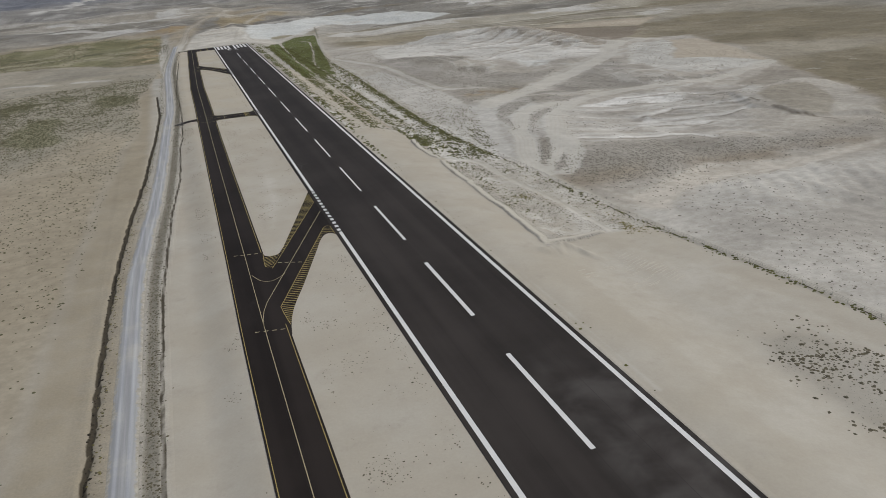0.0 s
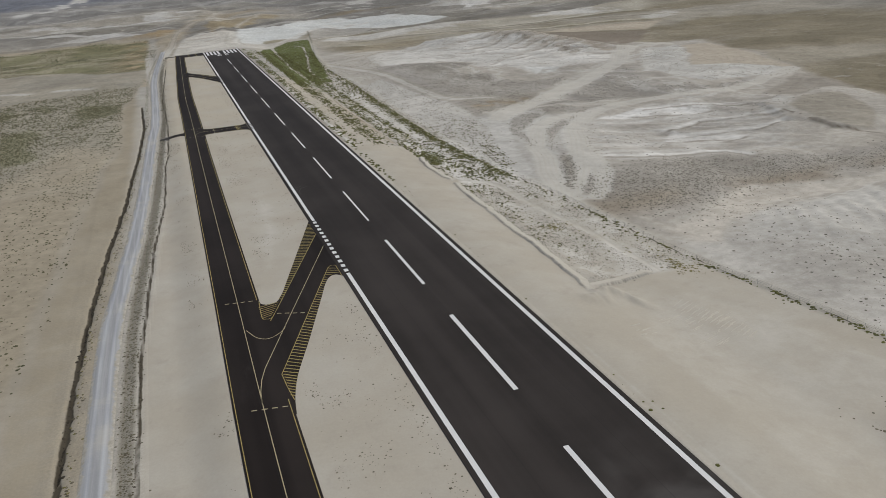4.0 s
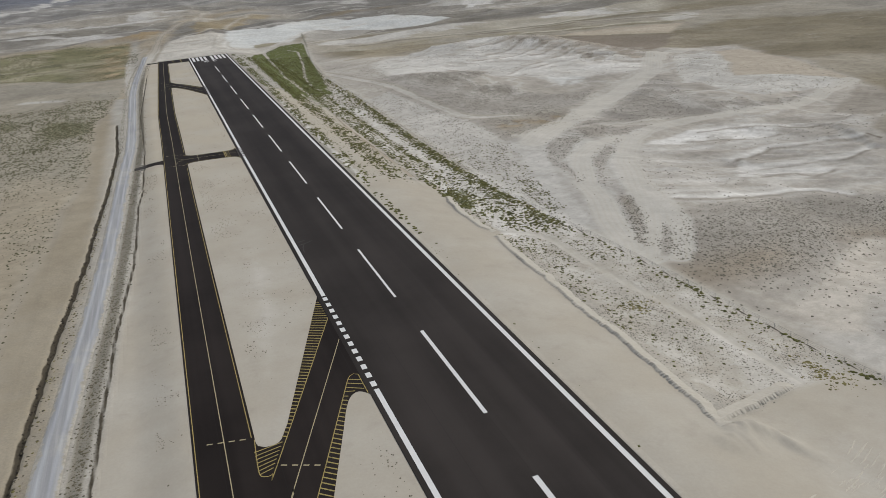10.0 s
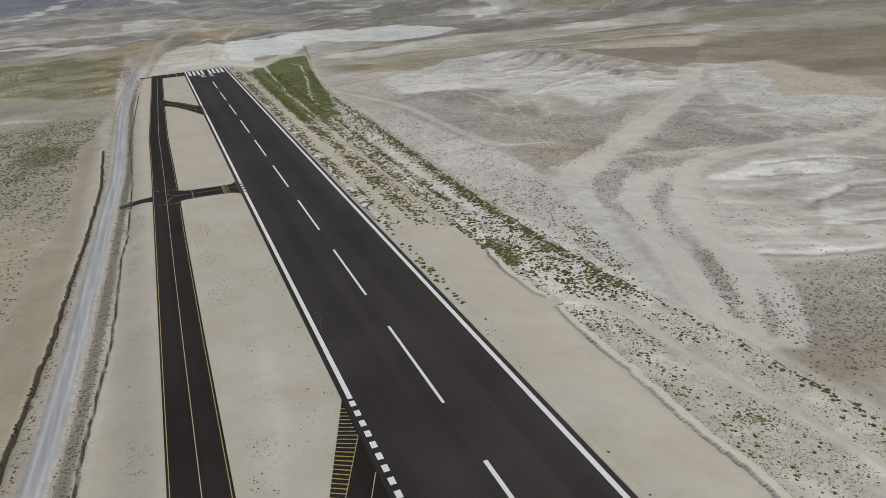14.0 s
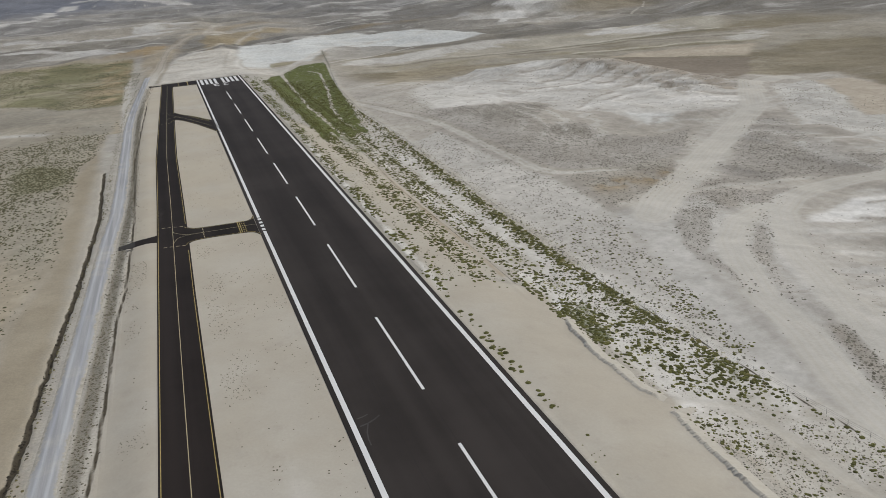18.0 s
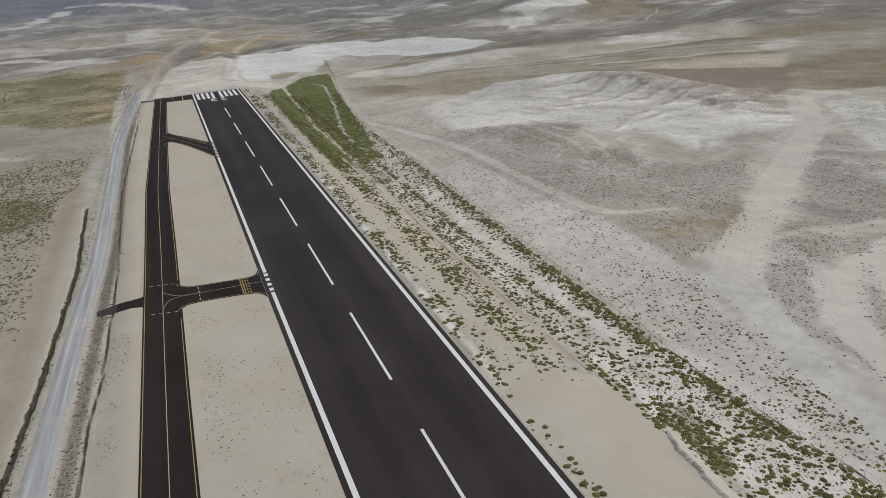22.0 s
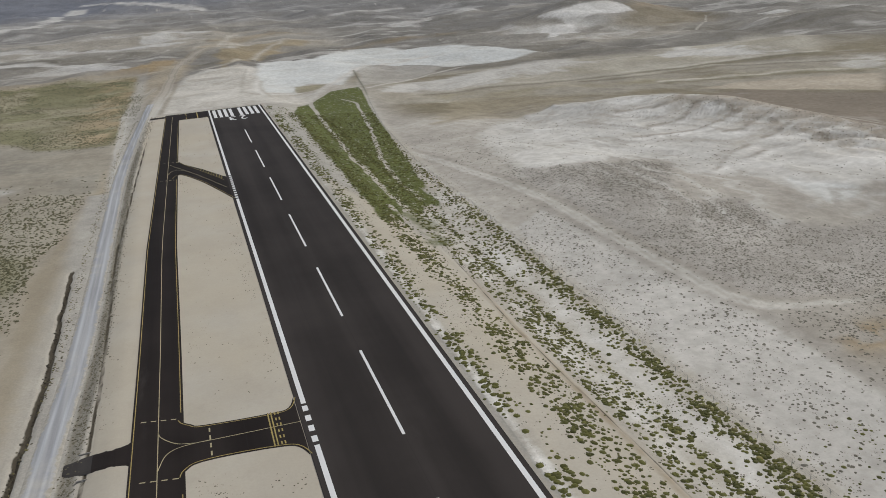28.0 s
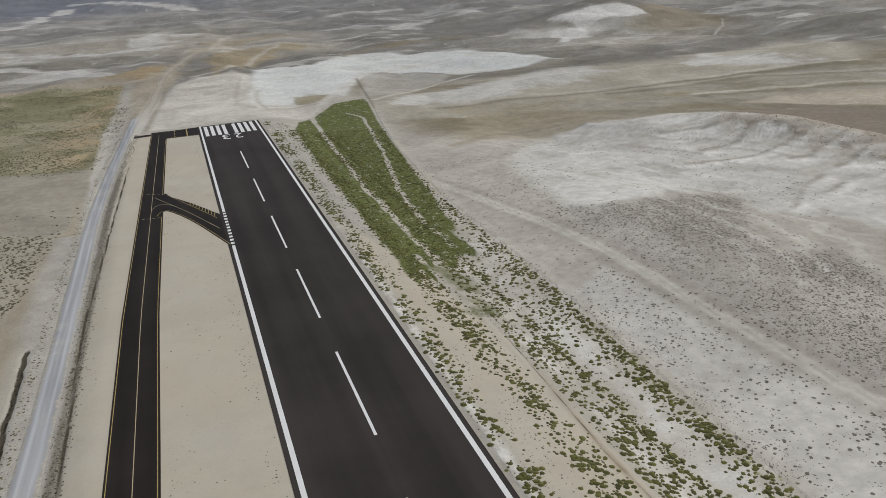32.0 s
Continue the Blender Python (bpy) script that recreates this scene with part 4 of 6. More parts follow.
    paint(area(LAKE, 8, 0.3), (0.565, 0.57, 0.545), 0.85)
    # the hollow and the valley floor
    paint(area(HOLLOW, 8, 0.5), (0.355, 0.334, 0.30))
    paint(area(DENSE, 8, 0.5) + area(DELL, 8, 0.5), (0.315, 0.296, 0.265), 0.8)
    paint(area(BURNT, 7, 0.7), (0.295, 0.272, 0.232), 0.85)
    for cx, cy, rx, ry in ((101, 390, 9, 5), (116, 389, 7, 7), (127, 399, 6, 3)):
        paint(1.3 * mound(x, y, cx, cy, rx, ry, 25) * smooth(0.35, 0.6, vnoise(x0, y0, 5, 217, 3)), (0.245, 0.185, 0.105), 0.75)
    paint(area(EAST_SCRUB, 10, 0.5), (0.33, 0.309, 0.275), 0.95)
    paint(area(TONGUE, 14, 0.5), (0.45, 0.434, 0.398), 0.8)
    paint(area(MID_SCRUB, 6, 0.4), (0.335, 0.313, 0.278), 0.95)
    # terraced chalk slope
    paint(area(SLOPE, 14, 0.3), (0.425, 0.405, 0.365))
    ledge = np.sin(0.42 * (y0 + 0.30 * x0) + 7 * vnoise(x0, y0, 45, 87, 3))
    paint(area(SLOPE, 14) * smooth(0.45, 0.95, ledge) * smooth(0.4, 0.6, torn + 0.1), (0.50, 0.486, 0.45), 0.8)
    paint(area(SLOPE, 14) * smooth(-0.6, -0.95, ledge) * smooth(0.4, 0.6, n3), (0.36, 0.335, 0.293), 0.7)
    for poly in (LEDGE_TOP, LEDGE_MID):
        paint(area(poly, 5, 0.6, torn), (0.61, 0.60, 0.57), 0.95)
    # white chalk ledges, the shade under each step painted as a dark line
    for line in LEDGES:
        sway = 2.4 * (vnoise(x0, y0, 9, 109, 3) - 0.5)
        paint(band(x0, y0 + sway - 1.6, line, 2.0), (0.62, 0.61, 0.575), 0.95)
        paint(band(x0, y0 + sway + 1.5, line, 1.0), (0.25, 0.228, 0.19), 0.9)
    # strata that follow the lie of the slopes
    strata = np.sin(4.2 * ZZ + 5 * vnoise(x0, y0, 30, 105, 3))
    bare = smooth(95, 125, x0) * (1 - moor) * smooth(640, 600, y0) * smooth(0.42, 0.6, vnoise(x0, y0, 40, 107, 3))
    paint(bare * smooth(0.55, 0.95, strata), (0.50, 0.485, 0.448), 0.6)
    paint(bare * smooth(-0.55, -0.95, strata), (0.33, 0.306, 0.266), 0.55)
    # quarried block, tan wedge and the dark rim behind them
    paint(area(WEDGE, 8, 0.2), (0.40, 0.355, 0.285))
    paint(area(BLOCK, 8, 0.5), (0.485, 0.472, 0.435))
    paint(area(BLOCK, 12) * smooth(0.55, 0.68, torn), (0.55, 0.545, 0.51), 0.8)
    paint(area(DARK_RIM, 8, 0.6), (0.27, 0.245, 0.205), 0.85)
    paint(area(PLATEAU, 7, 0.3), (0.305, 0.280, 0.23))
    # shaded cliff faces, painted as broken dark brown lines
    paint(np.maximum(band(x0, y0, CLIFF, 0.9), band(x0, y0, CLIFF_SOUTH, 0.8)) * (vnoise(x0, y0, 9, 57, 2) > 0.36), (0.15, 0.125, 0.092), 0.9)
    # south: scrub flat, sandy wash and rippled terraces
    paint(smooth(150, 200, x0) * smooth(262, 240, y0), (0.345, 0.318, 0.27), 0.6)
    paint(area(SOUTH_SCRUB, 12, 0.5), (0.325, 0.304, 0.268))
    paint(band(x, y, SCRUB_BAND, 8) * smooth(0.3, 0.6, n3 + 0.1), (0.262, 0.222, 0.168), 0.8)
    paint(smooth(205, 190, y0 - 0.1 * (x0 - 100)) * (1 - moor), (0.425, 0.408, 0.372), 0.8)
    paint(area(WASH, 7, 0.3), (0.452, 0.42, 0.366))
    wave = np.sin(1.05 * (x0 - 0.5 * y0) + 8 * vnoise(x0, y0, 16, 59, 3))
    paint(area(TERRACES, 16, 0.3), (0.455, 0.44, 0.403), 0.9)
    paint(area(TERRACES, 16, 0.8) * smooth(0.2, 0.9, wave) * smooth(0.35, 0.6, n3), (0.50, 0.487, 0.45), 0.35)
    paint(area(TERRACES, 16, 0.8) * smooth(-0.3, -0.9, wave) * smooth(0.35, 0.6, n3), (0.38, 0.36, 0.32), 0.35)
    # pale belt outside the fence
    paint(area(BELT, 5, 0.2), (0.452, 0.434, 0.396))
    paint(band(x0 - 1.5, y0 - 2 + 3 * (n3 - 0.5), BELT_EDGE, 2.6), (0.30, 0.28, 0.245), 0.75)
    paint(band(x0 + 1.5 * (vnoise(x0, y0, 9, 261, 3) - 0.5), y0, RIM_TRACK, 4.0), (0.335, 0.313, 0.275), 0.65)
    for side in (-1.1, 1.1):
        paint(band(x0 - side, y0 - 0.6 * side, RIM_TRACK, 0.9), (0.50, 0.48, 0.435), 0.9)
    # the wide way up to the quarried block
    way = smooth(0.3, 0.7, inside(x, y, WIDE, 9) + 0.7 * (torn - 0.5))
    paint(way, (0.445, 0.425, 0.382), 0.85)
    # the fan of wheel ways, with scrub left standing between them
    fan = area(FAN, 7, 0.3)
    paint(fan, (0.405, 0.39, 0.358), 0.9)
    for isle in SCRUB_ISLES:
        paint(area(isle, 4, 0.5), (0.325, 0.308, 0.275), 0.8)
    for line, half in LANES:
        d, _ = to_line(x0 + 2.0 * (vnoise(x0, y0, 14, 211, 3) - 0.5), y0, line)
        paint(smooth(half * 1.25, half * 0.7, d + 1.6 * (vnoise(x0, y0, 5, 213, 3) - 0.5)), (0.475, 0.462, 0.43), 0.85)
    for isle, most in zip(ISLES, (0.8, 0.55, 0.45, 0.45)):
        paint(inside(x0 + 2.4 * (vnoise(x0, y0, 4, 99, 3) - 0.5), y0, isle, 3), (0.335, 0.31, 0.268), most)
    for side, most in ((3.2, 0.75), (-3.0, 0.5)):
        paint(band(x0 - side, y0 - 0.6 * side, RIM_TRACK, 1.9) * smooth(0.3, 0.6, n3 + 0.15), (0.315, 0.292, 0.25), most)
    # the western field and steppe
    lot = np.interp(y0, *FIELD_EDGE)
    edge_x = np.where(y0 < 590, lot, -58.0)
    west = smooth(2, -4, x0 - edge_x + 5 * (n3 - 0.5)) * smooth(1010, 950, y0)
    paint(west, (0.305, 0.266, 0.198))
    paint(west * smooth(0.4, 0.65, vnoise(x0, y0, 60, 117, 4)), (0.335, 0.30, 0.235), 0.7)
    paint(area(TUFTED, 30, 0.4) * west, (0.292, 0.270, 0.216), 0.85)
    for poly in THICKETS:
        paint(area(poly, 14, 0.8) * west, (0.195, 0.188, 0.112), 0.75)
    paint(area(GREY_WEST, 10, 0.3) * west, (0.298, 0.272, 0.218))
    paint(area(GREY_WEST, 10) * smooth(0.5, 0.65, vnoise(x, y * 1.6, 34, 119, 4)) * west, (0.25, 0.233, 0.192), 0.7)
    for line in ([(-118, 625), (-106, 621), (-97, 615)], [(-170, 645), (-150, 637), (-139, 628)]):
        paint(band(x, y, line, 4.0) * west, (0.44, 0.425, 0.385), 0.9)
    paint(area(OLIVE, 10, 0.2) * west, (0.275, 0.252, 0.172))
    paint(area(OLIVE, 10) * smooth(0.45, 0.62, vnoise(x, y, 30, 125, 4)) * west, (0.185, 0.178, 0.098), 0.85)
    paint(area(OLIVE, 10) * smooth(-100, -66, x0) * smooth(0.35, 0.6, vnoise(x0, y0, 14, 251, 3)) * west, (0.335, 0.255, 0.155), 0.7)
    paint(band(x, y, OLIVE_EDGE, 3.0), (0.17, 0.160, 0.085), 0.8)
    paint(inside(x, y, [(-58, 770), (-50, 790), (-38, 900), (-24, 990), (-50, 1000), (-64, 930), (-57, 860)], 12), (0.315, 0.275, 0.205), 0.85)
    paint(band(x, y, [(-60, 818), (-50, 860), (-47, 884), (-58, 885), (-61, 845)], 2.0), (0.40, 0.372, 0.31), 0.7)
    fx = np.interp(y0, [p[1] for p in FENCE_LINE], [p[0] for p in FENCE_LINE])
    reach = np.maximum(smooth(0.5, 4.5, x0 - fx), np.maximum(smooth(743, 750, y0) * smooth(-56, -48, x0) * (1 - inside(x0, y0, GREEN_FIELD, 6)), smooth(950, 1010, y0)))
    return col * (1 - 0.07 * smooth(100, 160, x0)[..., None]), np.maximum(reach, west)


def cover():
    """What lies at each place of the ground sheet, in three layers of four, and the soil's colour."""
    x, y = XX, YY
    x0, y0 = XX, YY
    n2, n3 = vnoise(x, y * 2.2, 160, 67), vnoise(x, y, 35, 71)
    thin = vnoise(x * 0.35 + y * 0.25, y, 14, 73, 4)
    near = 1 - smooth(640, 760, y)
    east, west_side = smooth(60, 110, x), smooth(-76, -90, x) * near
    strip = np.maximum(smooth(36, 41, x0 + 4 * (vnoise(x0, y0, 12, 95, 3) - 0.5)) * smooth(176, 182, y0), 0.7 * smooth(26, 40, x0) * smooth(330, 340, y0)) * (1 - smooth(0, 13, x0 - np.interp(y0, (170, 262, 285, 320), (72, 62, 72, 84)))) * (1 - smooth(560, 700, y0))
    # chalk dust on shoulders, strip and flats
    chalk = strip * (0.40 + 0.10 * smooth(255, 285, y0) - 0.13 * smooth(325, 345, y0) + 0.12 * n3)
    chalk += 0.34 * band(x0, y0, [(17.8, 100), (17.8, 740)], 1.6) + 0.12 * band(x0, y0, [(-17.2, 60), (-17.0, 740)], 0.8) + 0.13 * band(x0, y0, [(49, 335), (49.5, 470)], 3.0) + 0.12 * band(x0, y0, [(39.5, 335), (39.5, 470)], 2.0) + 0.25 * band(x0, y0, [(18.4, 330), (18.4, 520)], 1.8)
    chalk += 0.46 * inside(x0 + 4 * (n3 - 0.5), y0, [(-36, 208), (-31, 208), (-19, 245), (-18, 282), (-30, 300), (-34, 260)], 16)
    chalk += 0.40 * inside(x0 + 6 * (n3 - 0.5), y0, [(22, 40), (75, 40), (72, 149), (57, 176), (40, 170), (24, 150)], 16)
    chalk += 0.5 * mound(x, y, -112, 635, 16, 5) + 0.3 * band(x0, y0, CUT_NORTH[:-1], 1.6) + 0.3 * band(x0, y0, CUT_SOUTH, 1.6)
    # green
    bare = furrows(x0, y0)
    green = 1.1 * inside(x0, y0 + 60 * (vnoise(x0 * 1.6, y0 * 0.5, 9, 97, 3) - 0.62) * smooth(610, 530, y0), GREEN_FIELD, 4) * (1 - 0.9 * bare)
    green += sum(0.55 * share * inside(x0 + 2 * (vnoise(x0, y0, 4, 241, 3) - 0.5), y0, poly, 2.5) for poly, share in CROWDS) * smooth(0.36, 0.5, vnoise(x0, y0, 5, 245, 3))
    green += 0.35 * inside(x0, y0, [(18.4, 735), (17.9, 520), (24, 520), (26, 720)], 3) * smooth(0.35, 0.65, n3)
    green += 0.55 * inside(x0, y0 + 20 * (vnoise(x0, y0, 7, 98, 3) - 0.5), [(27, 535), (26, 478), (45, 474), (50, 550)], 14) * smooth(0.35, 0.6, vnoise(x0, y0, 10, 96, 3))
    # dark soil, rust and dry olive growth
    rust = 0.22 * mound(x, y, 35, 168, 7, 5) + 0.4 * mound(x, y, 64, 186, 3, 8) + 0.5 * mound(x, y, 47, 219, 4, 6)
    rust += 0.15 * inside(x0, y0, [(-34, 415), (-18, 415), (-18, 560), (-34, 600)], 10) + 0.2 * inside(x0, y0, [(20, 336), (35, 336), (34, 440), (24, 520), (20, 520)], 8) * n3
    rust += 0.46 * band(x0, y0, [(35.5, 335), (34.8, 424), (36.5, 458)], 1.6) + 0.3 * inside(x0, y0, [(-72, 600), (-56, 600), (-56, 800), (-70, 700)], 6) * n3
    olive = 0.3 * west_side
    dr, s = to_line(x0, y0, ROAD_LINE)
    side = x0 > np.interp(y0, [p[1] for p in ROAD_LINE], [p[0] for p in ROAD_LINE])
    brown = 0.62 * np.exp(-((dr - 4.5) / 1.6) ** 4) * (x0 < 0) * side * smooth(700, 640, y0)
    brown += 0.35 * inside(x0, y0, SCRUB_PATCH, 8) * smooth(0.4, 0.6, thin)
    brown += 0.30 * smooth(-75, -82, x0) * smooth(220, 380, y0) * (1 - smooth(580, 640, y0))
    dry = 1.05 * smooth(-60, -74, x0) * (1 - smooth(600, 680, y0)) * (0.62 + 0.38 * smooth(200, 380, y0))
    # wheel tracks
    tracks = np.zeros(x.shape)
    for pts, half in TRACKS:
        d, s = to_line(x0 + 2.0 * (vnoise(x0, y0, 18, 91, 2) - 0.5), y0, pts)
        tracks = np.maximum(tracks, np.minimum(edge(d, half, 12.0), 1.0 if half > 1.6 else 0.525))
    isles = np.max([share * inside(x0 + 2.4 * (vnoise(x0, y0, 4, 99, 3) - 0.5), y0, isle, 2.5) for isle, share in zip(ISLES, (0.95, 0.6, 0.5, 0.5))], axis=0)
    tracks = tracks * (1 - 0.6 * isles)
    # scraped, even sand
    even = inside(x0, y0, [(16, 0), (79, 0), (77, 64), (75, 106), (72, 149), (70, 177), (68, 182), (57, 181), (47, 178), (36, 174.5)] + CUT_SOUTH[::-1] + CUT_NORTH[::-1] + [(38, 328), (22, 340), (16, 340)], 1.6)
    even = np.maximum(even, inside(x0, y0, [(-62, -100), (16, -100), (16, 742), (-46, 742), (-52, 515), (-51, 430), (-55, 300), (-62, 190)], 1.5))
    even = np.maximum(even, 0.5 * inside(x0, y0, [(-75, -100), (-75, 183), (-67, 306), (-62, 440), (-64, 507), (-74, 520), (-79, 440), (-84, 365), (-92, 250), (-98, 100), (-100, -100)], 5))
    even = np.maximum(even, 0.75 * smooth(-75, -79, x0) * (1 - smooth(560, 620, y0)))
    even = np.maximum(even, np.maximum(0.6 * strip, band(x0, y0, PATH, 1.5)))
    even = np.maximum(even, 0.9 * inside(x0, y0, [(19, 335), (37, 335), (37, 470), (30, 520), (19, 560)], 4))
    even = np.maximum(even, np.maximum(0.8 * inside(x, y, WEDGE, 8), np.maximum(0.7 * inside(x, y, BROWN_FIELD, 8), np.maximum(0.8 * inside(x, y, LAGOON, 8), 0.6 * inside(x, y, CHALK_HILL, 20)))))
    even = np.maximum(even, 0.6 * inside(x0, y0, BELT, 6))
    dt, s = to_line(x0, y0, TRENCH)
    # scrub speckle
    scrub = 0.20 * np.maximum(east * smooth(700, 560, y), west_side * 0.6) * (0.4 + 1.2 * smooth(0.36, 0.66, n3)) + 0.62 * inside(x, y, HOLLOW, 10) + 0.35 * inside(x, y, DENSE, 8) + 0.35 * inside(x, y, DELL, 8)
    scrub += 0.6 * inside(x, y, SOUTH_SCRUB, 14) + 0.6 * inside(x, y, EAST_SCRUB, 8) + 0.6 * inside(x, y, MID_SCRUB, 8) + 0.3 * inside(x, y, BURNT, 6) + 0.3 * inside(x, y, BLOCK, 8)
    scrub += 0.55 * inside(x0 + 6 * (n3 - 0.5), y0, SCRUB_PATCH, 8) + 0.9 * isles + 0.45 * np.max([inside(x0, y0, isle, 4) for isle in SCRUB_ISLES], axis=0)
    scrub -= 0.35 * inside(x, y, TONGUE, 10) + 0.3 * inside(x, y, WEDGE, 6) + 0.3 * inside(x, y, LAKE, 6)
    scrub += 0.9 * np.exp(-((dr - 4.7) / 1.4) ** 2) * (x0 < 0) * smooth(700, 640, y0) * side + 0.3 * west_side * (0.3 + n3)
    scrub *= 1 - 0.8 * inside(x, y, [(-66, 583), (-65, 690), (-238, 720), (-243, 570)], 30)
    # eroded ditches, fence foot and trench, as narrow masks for dark earth and painted shade
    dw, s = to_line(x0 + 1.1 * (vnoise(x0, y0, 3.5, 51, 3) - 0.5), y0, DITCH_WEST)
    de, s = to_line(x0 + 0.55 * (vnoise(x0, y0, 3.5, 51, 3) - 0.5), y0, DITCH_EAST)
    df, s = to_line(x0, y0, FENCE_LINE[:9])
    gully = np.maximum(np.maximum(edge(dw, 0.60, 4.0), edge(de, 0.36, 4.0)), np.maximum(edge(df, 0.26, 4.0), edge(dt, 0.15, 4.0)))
    # grey steppe
    steppe = smooth(-90, -150, x) * 0.5 * (0.4 + n2) + 0.22 * smooth(-74, -80, x) * (1 - smooth(480, 560, y)) + smooth(870, 960, y) * 0.7
    steppe += 0.7 * inside(x, y, [(-68, 583), (-67, 680), (-101, 702), (-238, 760), (-243, 570)], 20)
    steppe += 0.6 * band(x0, y0, [(-17.3, 252), (-17.2, 392)], 0.8) + 0.6 * band(x0, y0, [(-17.2, 410), (-16.8, 550)], 0.8)
    keep = 1 - smooth(-47, -44, x0) * (1 - smooth(14, 17, x0)) * (y0 < 748)
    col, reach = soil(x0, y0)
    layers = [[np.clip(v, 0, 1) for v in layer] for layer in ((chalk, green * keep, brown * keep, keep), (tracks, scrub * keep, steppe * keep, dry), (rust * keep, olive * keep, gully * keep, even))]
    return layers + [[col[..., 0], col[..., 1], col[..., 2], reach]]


def build_ground():
    nx, ny = len(GX), len(GY)
    me = bpy.data.meshes.new("ground")
    me.vertices.add(nx * ny)
    me.vertices.foreach_set("co", np.stack([XX, YY, ZZ], -1).astype(np.float32).ravel())
    i = (np.arange(ny - 1)[:, None] * nx + np.arange(nx - 1)[None, :]).ravel()
    quads = np.stack([i, i + 1, i + nx + 1, i + nx], -1).astype(np.int32)
    me.loops.add(quads.size)
    me.loops.foreach_set("vertex_index", quads.ravel())
    me.polygons.add(len(quads))
    me.polygons.foreach_set("loop_start", np.arange(len(quads), dtype=np.int32) * 4)
    me.polygons.foreach_set("use_smooth", np.ones(len(quads), bool))
    me.update(calc_edges=True)
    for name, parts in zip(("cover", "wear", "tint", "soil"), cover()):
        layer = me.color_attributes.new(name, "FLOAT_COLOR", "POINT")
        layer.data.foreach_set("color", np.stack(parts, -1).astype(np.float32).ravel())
    me.materials.append(M_GROUND)
    return tagged(new("ground", me), "pale dry chalky sand and steppe round an airstrip", "ground", kind="structure")


build_ground()

# ---- runway ----
RW, EDGE = 15.7, 14.3
LOW, END = -150.0, 742.0


def west(y):
    """The west edge line, which draws in a little towards the far end."""
    return -EDGE + float(np.interp(y, (395, 500, END), (0.0, 0.2, 0.5)))


runway = slab("runway", [(-RW, LOW), (RW, LOW), (RW, END), (west(END) - 1.4, END), (west(500) - 1.4, 500), (-RW, 395)], 0.0, 0.4, M_RUNWAY)
tagged(runway, "long dark asphalt runway with white painted markings", "runway", kind="structure")
TOP = 0.012
for a, b in ((LOW, 206.4), (249.6, 393.8), (407.6, 550.5), (585.3, END)):
    stripe("edge_line", [(west(v), v) for v in np.linspace(a, b, 6)], 0.9, TOP, M_WHITE, runway)
stripe("edge_line", [(EDGE, LOW), (EDGE, END)], 0.9, TOP, M_WHITE, runway)
for a, b, n in ((207.4, 248.8, 13), (394.8, 406.8, 4), (551.8, 584.4, 11)):
    dashes("edge_block", (west(a), a), (west(b), b), n, 1.0, TOP, M_WHITE, runway, 0.55)
for pts, wide in (([(-13.3, 284.5), (-11.7, 284.9), (-10.4, 285.6), (-9.4, 286.4)], 0.34), ([(-11.9, 284.6), (-12.6, 282.4), (-12.9, 280.4), (-12.9, 278.6)], 0.22), ([(-13.3, 286.9), (-12.2, 287.1), (-11.2, 287.5)], 0.3)):
    stripe("dust_smear", pts, wide, TOP - 0.004, M_SCUFF, runway, label="pale dust smear on the asphalt")
y = 190.7 - 50 * 6
while y < 690:
    stripe("centreline_dash", [(0, y), (0, min(y + 32.3, 694))], 0.9 if y < 160 else 0.72 if y < 215 else 0.54, TOP, M_WHITE, runway)
    y += 50
for k in range(4):
    for side in (-1, 1):
        x = side * (2.5 + 2.95 * k)
        stripe("threshold_stripe", [(x, 715.0), (x, 740.0)], 1.7, TOP, M_WHITE, runway)


def painted_digit(char, x, y, wide, tall):
    """One runway digit, read from the far end."""
    curve = bpy.data.curves.new("digit", "FONT")
    curve.body, curve.align_x, curve.align_y, curve.extrude, curve.offset = char, "CENTER", "CENTER", 0.004, 0.0
    probe = new("digit_probe", curve)
    me = bpy.data.meshes.new_from_object(probe.evaluated_get(bpy.context.evaluated_depsgraph_get()))
    bpy.data.objects.remove(probe)
    xs, ys = [v.co.x for v in me.vertices], [v.co.y for v in me.vertices]
    mx, my, wx, wy = (min(xs) + max(xs)) / 2, (min(ys) + max(ys)) / 2, max(xs) - min(xs), max(ys) - min(ys)
    for v in me.vertices:
        v.co = (x - (v.co.x - mx) / wx * wide, y - (v.co.y - my) / wy * tall, TOP + v.co.z * 0.5)
    me.materials.clear()
    me.materials.append(M_WHITE)
    ob = new("number", me)
    ob.parent = runway
    tagged(ob, "white painted runway digit " + char)


painted_digit("2", 2.6, 708.0, 3.7, 10.5)
painted_digit("3", -3.1, 708.0, 3.7, 10.5)

# ---- taxiway ----
TAXI_Y = [-150.0, 98, 153, 202, 290, 355, 395, 440, 510, 610, 740]
TAXI_X = [-43.0, -41.7, -41.6, -41.2, -40.7, -40.2, -39.8, -39.4, -39.1, -36.8, -33.6]
TAXI_W = [8.9, 8.8, 8.8, 8.5, 7.9, 7.6, 7.6, 7.5, 7.3, 6.7, 6.2]


def taxi(y, side=0.0, extra=0.0):
    """A point across the taxiway: side -1 its west edge line, 1 its east one."""
    return (float(np.interp(y, TAXI_Y, TAXI_X) + side * (np.interp(y, TAXI_Y, TAXI_W) / 2 + extra)), y)


def taxi_line(a, b, side=0.0, extra=0.0):
    return [taxi(v, side, extra) for v in np.linspace(a, b, max(2, int((b - a) / 15)))]


